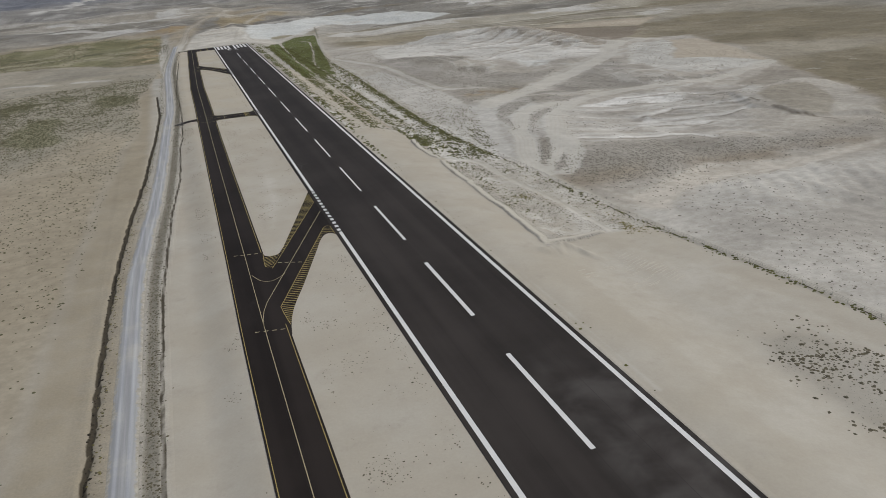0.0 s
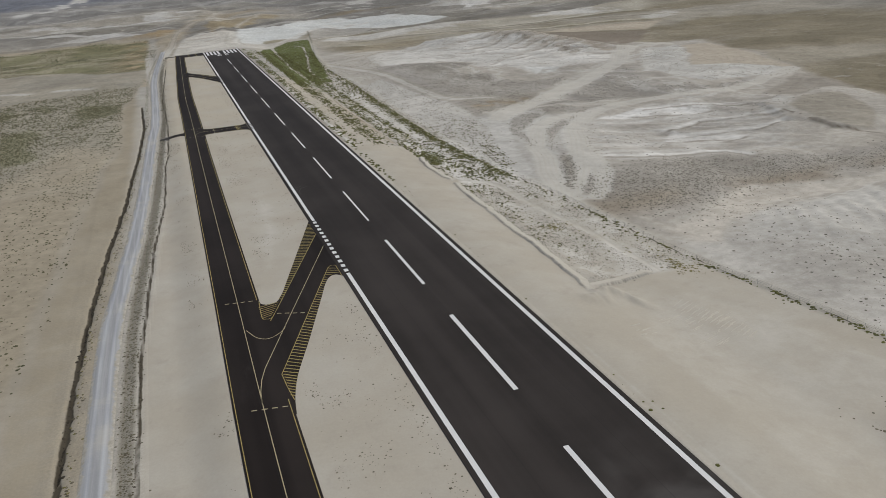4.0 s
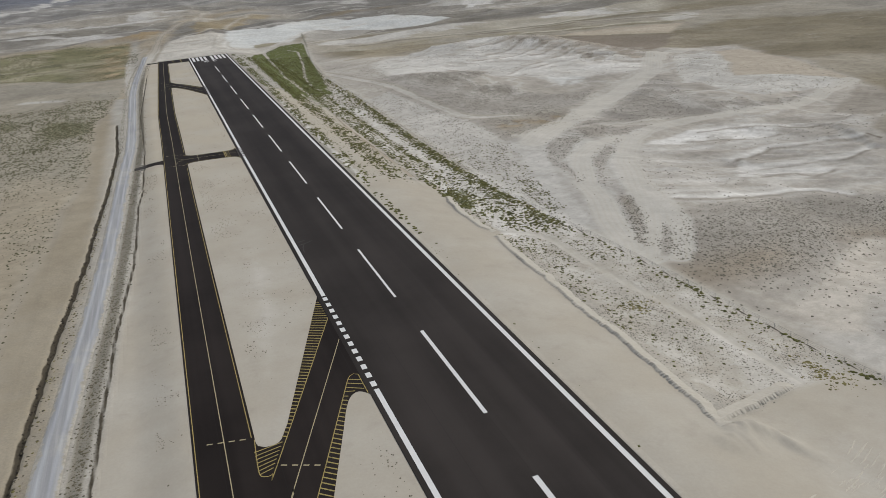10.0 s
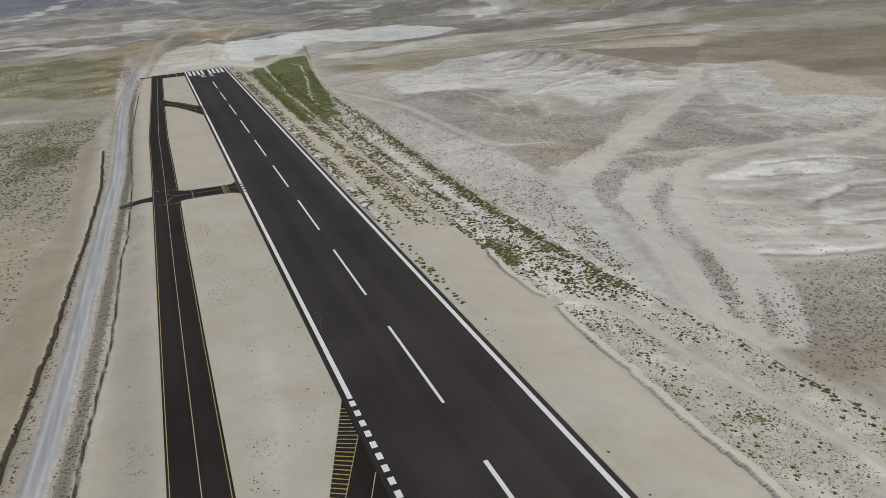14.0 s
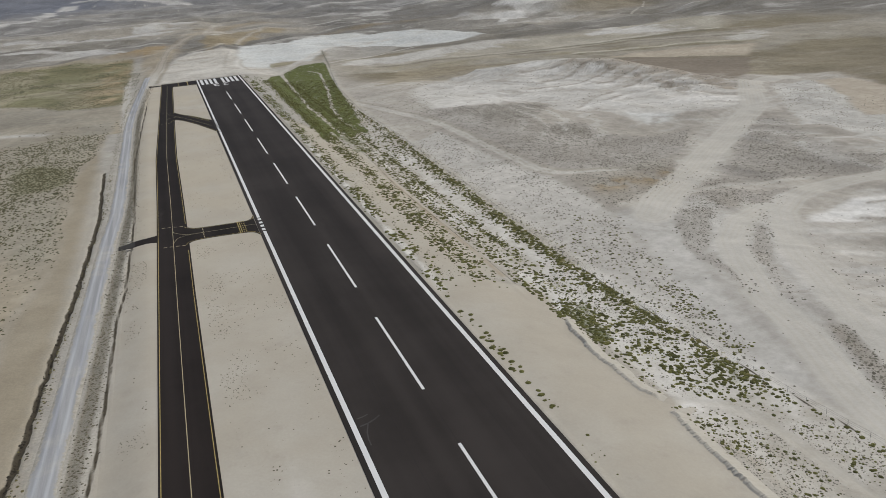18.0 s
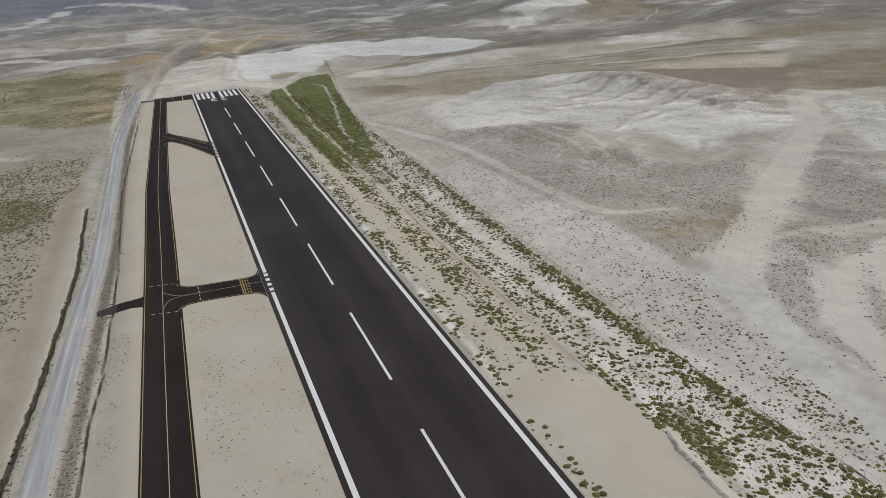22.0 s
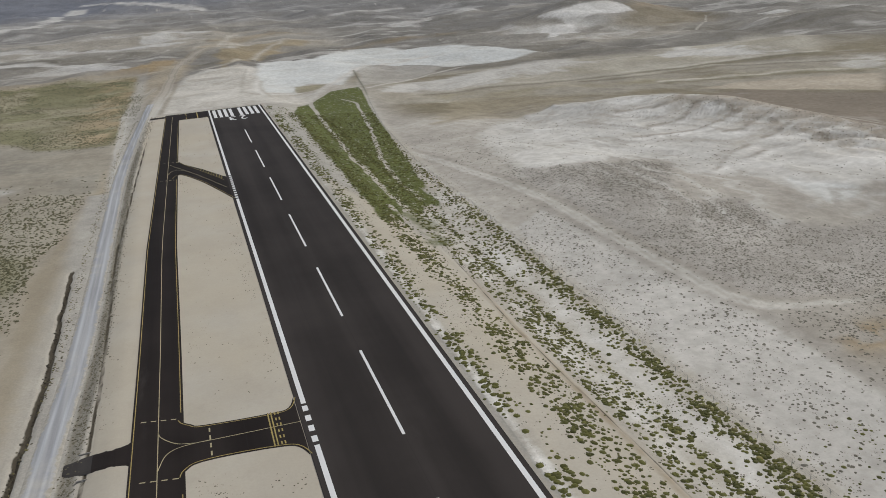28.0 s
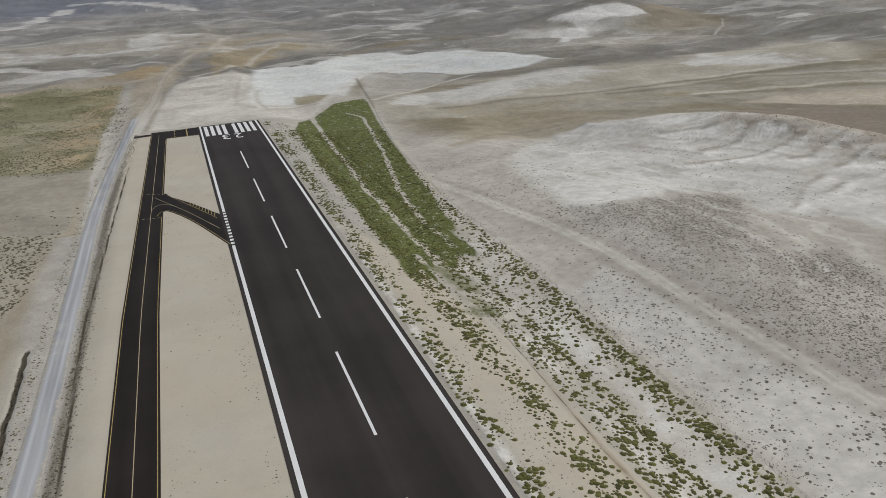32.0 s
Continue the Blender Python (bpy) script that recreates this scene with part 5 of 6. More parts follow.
taxiway = slab("taxiway", taxi_line(-150, 741.0, 1, 0.55) + taxi_line(-150, 741.0, -1, 0.75)[::-1], 0.0, 0.4, M_TAXI)
tagged(taxiway, "narrow dark asphalt taxiway with yellow painted lines", "taxiway", kind="structure")
LINK = -0.008
exit_outer_east = rounded([(-36.5, 151.1), (-35.8, 156.6), (-34.0, 164.1), (-29.6, 176.4), (-26.2, 186.4), (-22.8, 196.4), (-20.6, 203.0), (-18.9, 206.4), (-17.2, 207.2), (-15.7, 205.5)], 4)
exit_outer_west = [(-15.7, 250.1), (-30.7, 203.3), (-32.3, 199.4), (-32.9, 198.6), (-33.8, 198.2), (-35.2, 198.3), (-36.2, 199.2), (-36.6, 201.2)]
slab("exit_link", [(-40.9, 152.3), *exit_outer_east, *exit_outer_west, (-41.0, 201.8)], LINK, 0.3, M_TAXI, taxiway)
cross_low = rounded([(-36.1, 388.4), (-35.9, 394.0), (-35.1, 395.8), (-33.2, 396.9), (-27.4, 396.8), (-19.4, 395.7), (-17.0, 394.3), (-15.8, 391.6)], 4)
cross_up = rounded([(-15.8, 410.6), (-17.1, 407.4), (-20.4, 406.9), (-31.8, 408.1), (-34.1, 409.3), (-35.9, 411.7), (-36.2, 417.3)], 4)
slab("cross_link", [(-39.7, 388.6), *cross_low, *cross_up, (-39.9, 417.5)], LINK, 0.3, M_TAXI, taxiway)

diag_low = rounded([(-34.8, 591.9), (-33.3, 596.6), (-30.6, 594.9), (-23.7, 578.8), (-15.1, 551.6)], 4)
diag_up = [(-15.2, 583.7), (-16.6, 586.2), (-18.8, 591.2), (-22.8, 600.2), (-30.1, 613.9), (-32.1, 619.9)]
slab("diagonal_link", [(-37.0, 592.0), *diag_low, *diag_up, (-36.0, 620.3)], LINK, 0.3, M_TAXI, taxiway)
slab("end_link", [(-30.7, 722.3), (-13.8, 721.6), (-13.8, 742.0), (-30.7, 740.2)], LINK, 0.3, M_TAXI, taxiway)
slab("track_link", [(-45.6, 732.3), (-33.9, 733.8), (-33.9, 737.6), (-45.6, 737.8)], LINK - 0.02, 0.3, M_TAXI, taxiway)

YT = 0.008
for a, b in ((-150, 394.6), (410.1, 737.7)):
    stripe("edge_line", taxi_line(a, b, -1, 0.36), 0.15, YT, M_YELLOW, taxiway)
stripe("edge_line", taxi_line(394.6, 410.1, -1, 0.36), 0.15, YT, M_YELLOW, taxiway)
for a, b in ((-150, 156.4), (201.9, 389.5), (414.2, 590.7), (618.5, 717.8)):
    stripe("edge_line", taxi_line(a, b, 1, 0.08), 0.15, YT, M_YELLOW, taxiway)
stripe("centreline", taxi_line(-150, 734.0), 0.15, YT, M_CREAM, taxiway)
west_in = rounded([(-36.5, 201.1), (-37.0, 192.3), (-36.2, 190.8), (-35.1, 191.0), (-33.8, 193.6), (-15.9, 238.2)], 5)
east_in = [(-36.1, 155.6), (-36.6, 161.0), (-36.8, 165.6), (-36.1, 167.3), (-30.0, 182.5), (-24.0, 197.4), (-18.2, 211.8), (-17.5, 213.0), (-16.7, 213.4), (-15.95, 212.8), (-15.95, 205.9)]
stripe("exit_line", west_in, 0.15, YT, M_YELLOW, taxiway)
stripe("exit_line", east_in, 0.15, YT, M_YELLOW, taxiway)
stripe("exit_centreline", [(-41.6, 157.0), (-41.35, 161.0), (-40.6, 165.3), (-39.4, 169.4), (-33.7, 183.7), (-15.9, 227.9)], 0.15, YT, M_CREAM, taxiway)
stripe("exit_centreline", rounded([(-40.9, 187.4), (-39.2, 182.9), (-36.7, 181.4), (-33.7, 183.7), (-32.8, 186.0)], 6), 0.15, YT, M_CREAM, taxiway)


def line_x(pts, y):
    return float(np.interp(y, [p[1] for p in pts], [p[0] for p in pts]))


# painted hatching between the exit lines and the edge of the asphalt
BORDER = [(-35.8, 156.6), (-34.0, 164.1), (-29.6, 176.4), (-26.2, 186.4), (-22.8, 196.4), (-20.6, 203.0), (-19.8, 205.0)]
for k in range(44):
    yv = 157.6 + k * 1.12
    a = -36.5 if yv < 166.2 else line_x([(-36.8, 165.6), (-18.2, 211.8)], yv)
    wide = line_x(BORDER, yv) - a
    yo = yv - min(2.0, 0.7 * wide)
    b = line_x(BORDER, yo)
    if b - a > 0.25 and yv < 206:
        stripe("hatch_bar", [(a, yv), (b, yo)], 0.24, YT - 0.002, M_YELLOW, taxiway)
for ay, bx, by in ((206.9, -19.4, 206.5), (208.2, -17.9, 207.6), (209.5, -16.2, 207.6), (210.8, -16.0, 209.2), (212.0, -16.0, 210.8)):
    stripe("hatch_bar", [(line_x([(-36.8, 165.6), (-18.2, 211.8)], ay), ay), (bx, by)], 0.22, YT - 0.002, M_YELLOW, taxiway)
for k in range(46):
    yv = 200.0 + k * 1.05
    a = line_x([(-32.6, 198.9), (-30.7, 203.3), (-15.7, 250.1)], yv)
    drop = min(1.6, 0.5 * (line_x([(-33.8, 193.6), (-15.9, 238.2)], yv) - a))
    b = line_x([(-33.8, 193.6), (-15.9, 238.2)], yv - drop)
    if b - a > 0.2 and b < -15.75:
        stripe("hatch_bar", [(a, yv), (b, yv - drop)], 0.24, YT - 0.002, M_YELLOW, taxiway)
for k in range(7):
    yv = 191.6 + k * 1.0
    stripe("hatch_bar", [(-37.0, yv), (-35.4 + (yv + 0.8 - 190.8) * 0.40, yv + 0.8)], 0.2, YT - 0.002, M_YELLOW, taxiway)
# intermediate stop lines of short pale marks
for a, b in (((-43.9, 203.3), (-37.8, 201.9)), ((-33.6, 192.5), (-28.0, 189.7)), ((-43.7, 155.5), (-37.5, 154.1)), ((-42.7, 413.7), (-36.6, 412.2)), ((-42.5, 395.2), (-36.5, 393.9)), ((-31.1, 406.7), (-31.1, 398.1)), ((-38.6, 622.0), (-32.5, 619.6)), ((-39.8, 591.1), (-34.2, 590.1))):
    dashes("stop_mark", a, b, 4, 0.27, YT + 0.003, M_CREAM, taxiway, 0.55)
# crossing to the runway
stripe("exit_centreline", rounded([(-39.7, 409.2), (-39.2, 407.1), (-36.9, 404.3), (-34.3, 403.2), (-31.2, 402.8), (-15.8, 402.0)], 6), 0.15, YT, M_CREAM, taxiway)
stripe("exit_centreline", rounded([(-39.7, 397.3), (-38.4, 401.3), (-35.9, 402.8), (-31.2, 402.9)], 6), 0.15, YT + 0.003, M_CREAM, taxiway)
stripe("exit_line", offset_line(cross_low[4:], 0.4), 0.15, YT, M_YELLOW, taxiway)
stripe("exit_line", offset_line(cross_up[:-4], 0.4), 0.15, YT, M_YELLOW, taxiway)
for k in range(2):
    stripe("holding_line", [(-20.9 + 0.55 * k, 407.2), (-20.9 + 0.55 * k, 396.2)], 0.24, YT, M_YELLOW, taxiway)
for k in range(2):
    dashes("holding_dash", (-19.7 + 0.6 * k, 407.0), (-19.7 + 0.6 * k, 396.4), 6, 0.26, YT, M_YELLOW, taxiway, 0.5)
# diagonal link and end link
stripe("exit_centreline", rounded([(-35.4, 616.2), (-35.0, 613.9), (-25.8, 593.1), (-16.5, 568.5)], 6), 0.15, YT, M_CREAM, taxiway)
stripe("exit_centreline", rounded([(-37.0, 599.6), (-35.3, 604.8), (-32.7, 605.7), (-29.0, 600.8)], 6), 0.15, YT, M_CREAM, taxiway)
stripe("exit_line", offset_line(diag_low, 0.5), 0.15, YT, M_YELLOW, taxiway)
stripe("exit_line", [(-31.8, 617.8), (-17.6, 582.8), (-16.6, 579.9)], 0.15, YT, M_YELLOW, taxiway)
for k in range(9):
    stripe("hatch_bar", [(-17.2 - 0.9 * k, 582.5 + 2.2 * k), (-16.9 - 0.85 * k, 586.4 + 2.05 * k)], 0.24, YT, M_YELLOW, taxiway)
stripe("holding_line", [(-20.6, 722.3), (-20.6, 740.6)], 0.6, YT, M_YELLOW, taxiway)
stripe("exit_line", [(-30.2, 723.1), (-15.9, 722.7)], 0.15, YT, M_YELLOW, taxiway)
dashes("stop_mark", (-26.5, 723.4), (-26.5, 739.5), 4, 0.4, YT, M_YELLOW, taxiway, 0.55)


# ---- gravel road ----
def drape(name, pts, half, lift, mat, across=8):
    """A strip laid on the ground along points."""
    line = rounded(pts, 12)
    verts, faces = [], []
    for i, (x, y) in enumerate(line):
        ax, ay = line[max(i - 1, 0)]
        bx, by = line[min(i + 1, len(line) - 1)]
        size = math.hypot(bx - ax, by - ay)
        nx, ny = -(by - ay) / size, (bx - ax) / size
        for k in range(across + 1):
            u = (k / across * 2 - 1)
            w = half * (1 + 0.14 * (vnoise(x + 40 * u, y, 14, 17, 2) - 0.5) * abs(u))
            px, py = x + nx * u * w, y + ny * u * w
            crown = 0.10 * (1 - u * u) - (0.16 if k in (0, across) else 0.0)
            verts.append((px, py, float(land(px, py)) + lift + crown))
        if i:
            r = (across + 1)
            faces += [((i - 1) * r + k + 1, (i - 1) * r + k, i * r + k, i * r + k + 1) for k in range(across)]
    ob = mesh(name, verts, faces, mat)
    ob.data.attributes.new("rim", "FLOAT", "POINT").data.foreach_set("value", [abs(k / across * 2 - 1) for _ in line for k in range(across + 1)])
    for p in ob.data.polygons:
        p.use_smooth = True
    return ob


def sloping_link(name, rows, mat, label):
    """Asphalt laid down the verge, from rows of x, south edge and north edge."""
    verts, faces = [], []
    for i, (x, low, high) in enumerate(rows):
        for k in range(7):
            v = low + (high - low) * k / 6
            verts.append((x, v, min(LINK - 0.02, float(land(x, v)) - 0.01 - (0.08 if k in (0, 6) else 0))))
        if i:
            faces += [((i - 1) * 7 + k, (i - 1) * 7 + k + 1, i * 7 + k + 1, i * 7 + k) for k in range(6)]
    mesh(name, verts, faces, mat, taxiway, label)


sloping_link("access_link", [(-42.4, 395.9, 412.4), (-42.9, 398.2, 410.2), (-43.6, 399.9, 408.8), (-44.8, 401.1, 407.7), (-46.5, 401.6, 407.3), (-48.2, 402.0, 407.5), (-50.4, 402.4, 407.8)], M_TAXI, "")
sloping_link("access_apron", [(-50.4, 402.4, 407.8), (-51.6, 402.7, 408.0), (-53.0, 403.2, 408.2), (-54.2, 403.8, 408.2), (-55.2, 404.6, 408.0)], M_DUSTY, "dusty asphalt apron sloping down to the gravel road")
tagged(drape("road", ROAD_LINE, 2.5, 0.12, M_GRAVEL), "pale blue-grey gravel service road with wheel ruts", "road", kind="structure")


# ---- rilled cut bank at the edge of the scraped sand ----
def cut_bank(line):
    rng = np.random.default_rng(len(line))
    pts = np.array(line, float)
    seg = np.hypot(*np.diff(pts, axis=0).T)
    run = np.concatenate([[0], np.cumsum(seg)])
    marks = np.arange(0, run[-1], 0.24)
    px, py = np.interp(marks, run, pts[:, 0]), np.interp(marks, run, pts[:, 1])
    px = px + 1.1 * (vnoise(px, py, 5, 87, 3) - 0.5)
    tx, ty = np.gradient(px), np.gradient(py)
    size = np.hypot(tx, ty)
    nx, ny = -ty / size, tx / size
    rill = 0.45 * (rng.random(len(marks)) - 0.5) + 0.5 * (vnoise(marks, marks * 0, 0.9, 91, 2) - 0.5)
    tall = (0.55 + 0.9 * vnoise(px, py, 9, 89, 2)) * np.clip(np.minimum(marks, run[-1] - marks) / 3, 0.15, 1)
    verts, faces = [], []
    for off, sway, up in ((-0.75, 1.0, -0.06), (-0.35, 1.0, 0.26), (0.0, 0.6, 0.42), (1.0, 0.2, 0.20), (2.4, 0.0, -0.05)):
        x, y = px + nx * (off + sway * rill), py + ny * (off + sway * rill)
        verts.append(np.stack([x, y, ground(x, y) + (up * tall if up > 0 else up)], -1))
    n = len(marks)
    faces = [(r * n + i, r * n + i + 1, (r + 1) * n + i + 1, (r + 1) * n + i) for r in range(4) for i in range(n - 1)]
    ob = mesh("bank", np.concatenate(verts), faces, M_BANK)
    tagged(ob, "low rilled earth bank cut along bare sand", "bank", kind="structure")


cut_bank(CUT_NORTH[1:])
cut_bank(CUT_SOUTH)
cut_bank([(33.6, 174.2), (36, 175.3), (47, 178.8), (55, 181.2)])

# ---- culvert under the access link ----
def culvert(x, y, facing):
    """A low concrete headwall with a round pipe mouth and two splayed wings."""
    base = new("culvert")
    base.location = (x, y, float(ground(x, y)) - 0.1)
    tagged(base, "small weathered concrete culvert head at the access link", "culvert", "culverts at the access link")

    def box(name, cx, cy, cz, sx, sy, sz, turn=0.0):
        bm = bmesh.new()
        bmesh.ops.create_cube(bm, size=1.0)
        bmesh.ops.scale(bm, vec=(sx, sy, sz), verts=bm.verts)
        bmesh.ops.bevel(bm, geom=bm.edges[:], offset=0.02, segments=1, affect="EDGES")
        bmesh.ops.rotate(bm, matrix=Matrix.Rotation(turn, 3, "Z"), verts=bm.verts)
        bmesh.ops.translate(bm, vec=(cx, cy, cz), verts=bm.verts)
        me = bpy.data.meshes.new(name)
        bm.to_mesh(me)
        bm.free()
        me.materials.append(M_CONCRETE)
        ob = new(name, me)
        ob.parent = base

    box("headwall", 0, 0, 0.10, 1.8, 0.2, 0.7)
    for side in (-1, 1):
        box("wing_wall", side * 1.1, facing * 0.25, 0.0, 0.6, 0.16, 0.5, side * facing * 0.7)
    bm = bmesh.new()
    bmesh.ops.create_cone(bm, cap_ends=False, segments=16, radius1=0.3, radius2=0.3, depth=0.5)
    bmesh.ops.rotate(bm, matrix=Matrix.Rotation(math.pi / 2, 3, "X"), verts=bm.verts)
    bmesh.ops.translate(bm, vec=(0, facing * 0.12, 0.02), verts=bm.verts)
    me = bpy.data.meshes.new("pipe")
    bm.to_mesh(me)
    bm.free()
    me.materials.append(M_CONCRETE)
    pipe = new("pipe", me)
    pipe.parent = base


culvert(-51.7, 401.2, -1)
culvert(-51.6, 409.2, 1)


# ---- shrubs, tufts and stones ----
def bush_shape(seed, rings, spikes, flat=0.40):
    """One shrub of unit radius: a lumpy low dome with loose sprays of leaf round it."""
    rng = np.random.default_rng(seed)
    verts, faces = [(0, 0, flat)], []
    n = 8 if rings > 2 else 6
    for r in range(1, rings + 1):
        a = r / rings
        for k in range(n):
            ang = (k + 0.5 * (r % 2)) * 2 * math.pi / n
            rad = a * rng.uniform(0.92, 1.08)
            verts.append((rad * math.cos(ang), rad * math.sin(ang), flat * (1 - a ** 2.2) * rng.uniform(0.88, 1.14) - (0.08 if r == rings else 0)))
    for k in range(n):
        faces.append((0, 1 + k, 1 + (k + 1) % n))
    for r in range(1, rings):
        for k in range(n):
            a, b = 1 + (r - 1) * n + k, 1 + (r - 1) * n + (k + 1) % n
            c, d = 1 + r * n + k, 1 + r * n + (k + 1) % n
            faces += [(a, c, d), (a, d, b)]
    for k in range(spikes):
        ang, rad = rng.uniform(0, 6.28), rng.uniform(0.2, 1.05)
        cx, cy, cz = rad * math.cos(ang), rad * math.sin(ang), flat * (1 - rad * rad * 0.8) * rng.uniform(0.6, 1.1)
        s, t = rng.uniform(0.08, 0.20), rng.uniform(0, 6.28)
        i = len(verts)
        verts += [(cx + s * math.cos(t), cy + s * math.sin(t), cz), (cx - s * math.cos(t), cy - s * math.sin(t), cz), (cx + 0.3 * math.cos(ang) * s, cy + 0.3 * math.sin(ang) * s, cz + s * 1.3)]
        faces.append((i, i + 1, i + 2))
    return np.array(verts), np.array(faces)


BIG = [bush_shape(s, 3, 16, 0.36) for s in range(6)]
SMALL = [bush_shape(20 + s, 2, 5, 0.36) for s in range(6)]
TINY = [bush_shape(40 + s, 1, 2, 0.5) for s in range(5)]


def stuff(name, label, pts, sizes, shapes, mat, category="shrub"):
    """Many plants in one mesh."""
    rng = np.random.default_rng(len(pts) + 5)
    pts, sizes = np.asarray(pts), np.asarray(sizes)
    z = ground(pts[:, 0], pts[:, 1])
    vs, fs, tones, base = [], [], [], 0
    pick, turn, tone = rng.integers(0, len(shapes), len(pts)), rng.uniform(0, 6.28, len(pts)), rng.random(len(pts))
    squash = rng.uniform(0.75, 1.3, len(pts))
    for k, shape in enumerate(shapes):
        sel = np.where(pick == k)[0]
        if not len(sel):
            continue
        v, f = shape
        c, s = np.cos(turn[sel])[:, None], np.sin(turn[sel])[:, None]
        r, q = sizes[sel][:, None], squash[sel][:, None]
        px = pts[sel, 0][:, None] + r * (c * v[:, 0] * q - s * v[:, 1])
        py = pts[sel, 1][:, None] + r * (s * v[:, 0] * q + c * v[:, 1])
        pz = z[sel][:, None] + r * v[:, 2]
        vs.append(np.stack([px, py, pz], -1).reshape(-1, 3))
        fs.append((f[None] + base + (np.arange(len(sel)) * len(v))[:, None, None]).reshape(-1, 3))
        tones.append(np.repeat(tone[sel], len(v)))
        base += len(sel) * len(v)
    v, f = np.concatenate(vs), np.concatenate(fs)
    me = bpy.data.meshes.new(name)
    me.vertices.add(len(v))
    me.vertices.foreach_set("co", v.astype(np.float32).ravel())
    me.loops.add(f.size)
    me.loops.foreach_set("vertex_index", f.astype(np.int32).ravel())
    me.polygons.add(len(f))
    me.polygons.foreach_set("loop_start", np.arange(len(f), dtype=np.int32) * 3)
    me.update(calc_edges=True)
    me.attributes.new("tone", "FLOAT", "POINT").data.foreach_set("value", np.concatenate(tones).astype(np.float32))
    me.materials.append(mat)
    return tagged(new(name, me), label, category, kind="stuff")


def sow(seed, box, per_m2, chance):
    """Places in a box, kept where chance(x, y) allows."""
    rng = np.random.default_rng(seed)
    n = int((box[2] - box[0]) * (box[3] - box[1]) * per_m2)
    x, y = rng.uniform(box[0], box[2], n), rng.uniform(box[1], box[3], n)
    keep = rng.random(n) < chance(x, y)
    return np.stack([x[keep], y[keep]], -1), rng.random(int(keep.sum()))


def fence_x(y):
    return np.interp(y, [p[1] for p in FENCE_LINE], [p[0] for p in FENCE_LINE])


def strip_chance(x, y):
    clump = smooth(0.36, 0.64, vnoise(x, y * 0.6, 6, 101, 3))
    gap = fence_x(y) - x
    rows = (0.2 + 0.42 * (1 - smooth(440, 500, y))) * np.exp(-((gap - 2.4) / 2.2) ** 2) + 0.62 * np.exp(-((x - 44.9) / 1.3) ** 2) + 0.40 * np.exp(-((x - 29.3) / 2.2) ** 2) + 0.25 * np.exp(-((x - 39.5) / 2.5) ** 2) + 0.17
    up = smooth(326, 338, y)
    low = smooth(173, 180, y) * (1 - up) * smooth(36.5, 38.0, x)
    dense = sum(share * inside(x + 2 * (vnoise(x, y, 4, 241, 3) - 0.5), y, poly, 3) for poly, share in CROWDS) * (0.45 + 0.55 * smooth(0.34, 0.5, vnoise(x, y * 0.5, 4, 243, 3))) + 0.35 * np.exp(-((gap - 2.5) / 2.0) ** 2) * smooth(262, 275, y)
    c = up * rows * (0.55 + 0.70 * clump) + low * (smooth(225, 285, y) * 0.30 * (0.3 + clump) + 0.05 * (0.4 + clump) * smooth(186, 200, y) + 0.22 * clump * smooth(195, 215, y) * np.exp(-((x - 42.5) / 5) ** 2) + 0.8 * dense)
    path, _ = to_line(x, y, PATH)
    return c * (gap > 0.4) * (path > 1.8) * (1 - 0.97 * np.exp(-((x - 35.6) / 1.2) ** 4)) * (1 - 0.85 * np.exp(-((x - 48.6) / 1.7) ** 4) * smooth(335, 350, y) * smooth(470, 440, y)) * (1 - 0.96 * np.exp(-((x - 23.6) / 2.3) ** 4))


pts, u = sow(1, (20.5, 172, 80, 712), 3.4, strip_chance)
size = (0.21 + 0.46 * u ** 1.7) * (0.66 + 0.34 * smooth(255, 285, pts[:, 1]))
near = np.where((pts[:, 1] < 480) & (pts[:, 1] > 335) & (size > 0.46))[0][:170]
rest = np.setdiff1d(np.arange(len(pts)), near)
stuff("strip_shrubs", "low olive-green shrubs dotted over pale sand beside the runway", pts[rest], size[rest], BIG[:3] + SMALL[:3], M_SHRUB)


def bush_things(places, sizes, group, label):
    rng = np.random.default_rng(9)
    bodies = []
    for v, f in BIG:
        me = bpy.data.meshes.new("bush")
        me.from_pydata([tuple(p) for p in v], [], [tuple(int(i) for i in q) for q in f])
        me.attributes.new("tone", "FLOAT", "POINT").data.foreach_set("value", np.full(len(v), rng.random(), np.float32))
        me.materials.append(M_SHRUB)
        bodies.append(me)
    heights = ground(places[:, 0], places[:, 1])
    for (x, y), r, z in zip(places, sizes, heights):
        ob = new("bush", bodies[rng.integers(0, len(bodies))])
        ob.matrix_world = Matrix.LocRotScale((x, y, float(z)), Euler((0, 0, rng.uniform(0, 6.28))), (r * rng.uniform(0.9, 1.25), r, r))
        tagged(ob, label, "bush", group)


bush_things(pts[near], size[near], "bushes beside the runway", "rounded olive-green desert bush on pale sand")

pts, u = sow(2, (16.4, 100, 23, 735), 1.8, lambda x, y: (0.04 + 0.36 * smooth(250, 285, y) + 0.60 * smooth(325, 345, y)) * smooth(0.35, 0.56, vnoise(x, y, 7, 111, 3)) * np.exp(-((x - 17.6 - 1.3 * smooth(320, 345, y)) / (1.0 + 0.7 * smooth(320, 345, y))) ** 2))
size = (0.18 + 0.62 * u ** 1.5) * (0.5 + 0.5 * smooth(255, 290, pts[:, 1]))
near = np.where((pts[:, 1] < 470) & (size > 0.38))[0][:120]
rest = np.setdiff1d(np.arange(len(pts)), near)
bush_things(pts[near], size[near], "bushes on the runway shoulder", "dark olive bush on the gravel shoulder of the runway")
stuff("shoulder_tufts", "dark green tufts on the gravel shoulder of the runway", pts[rest], size[rest], SMALL, M_SHRUB)

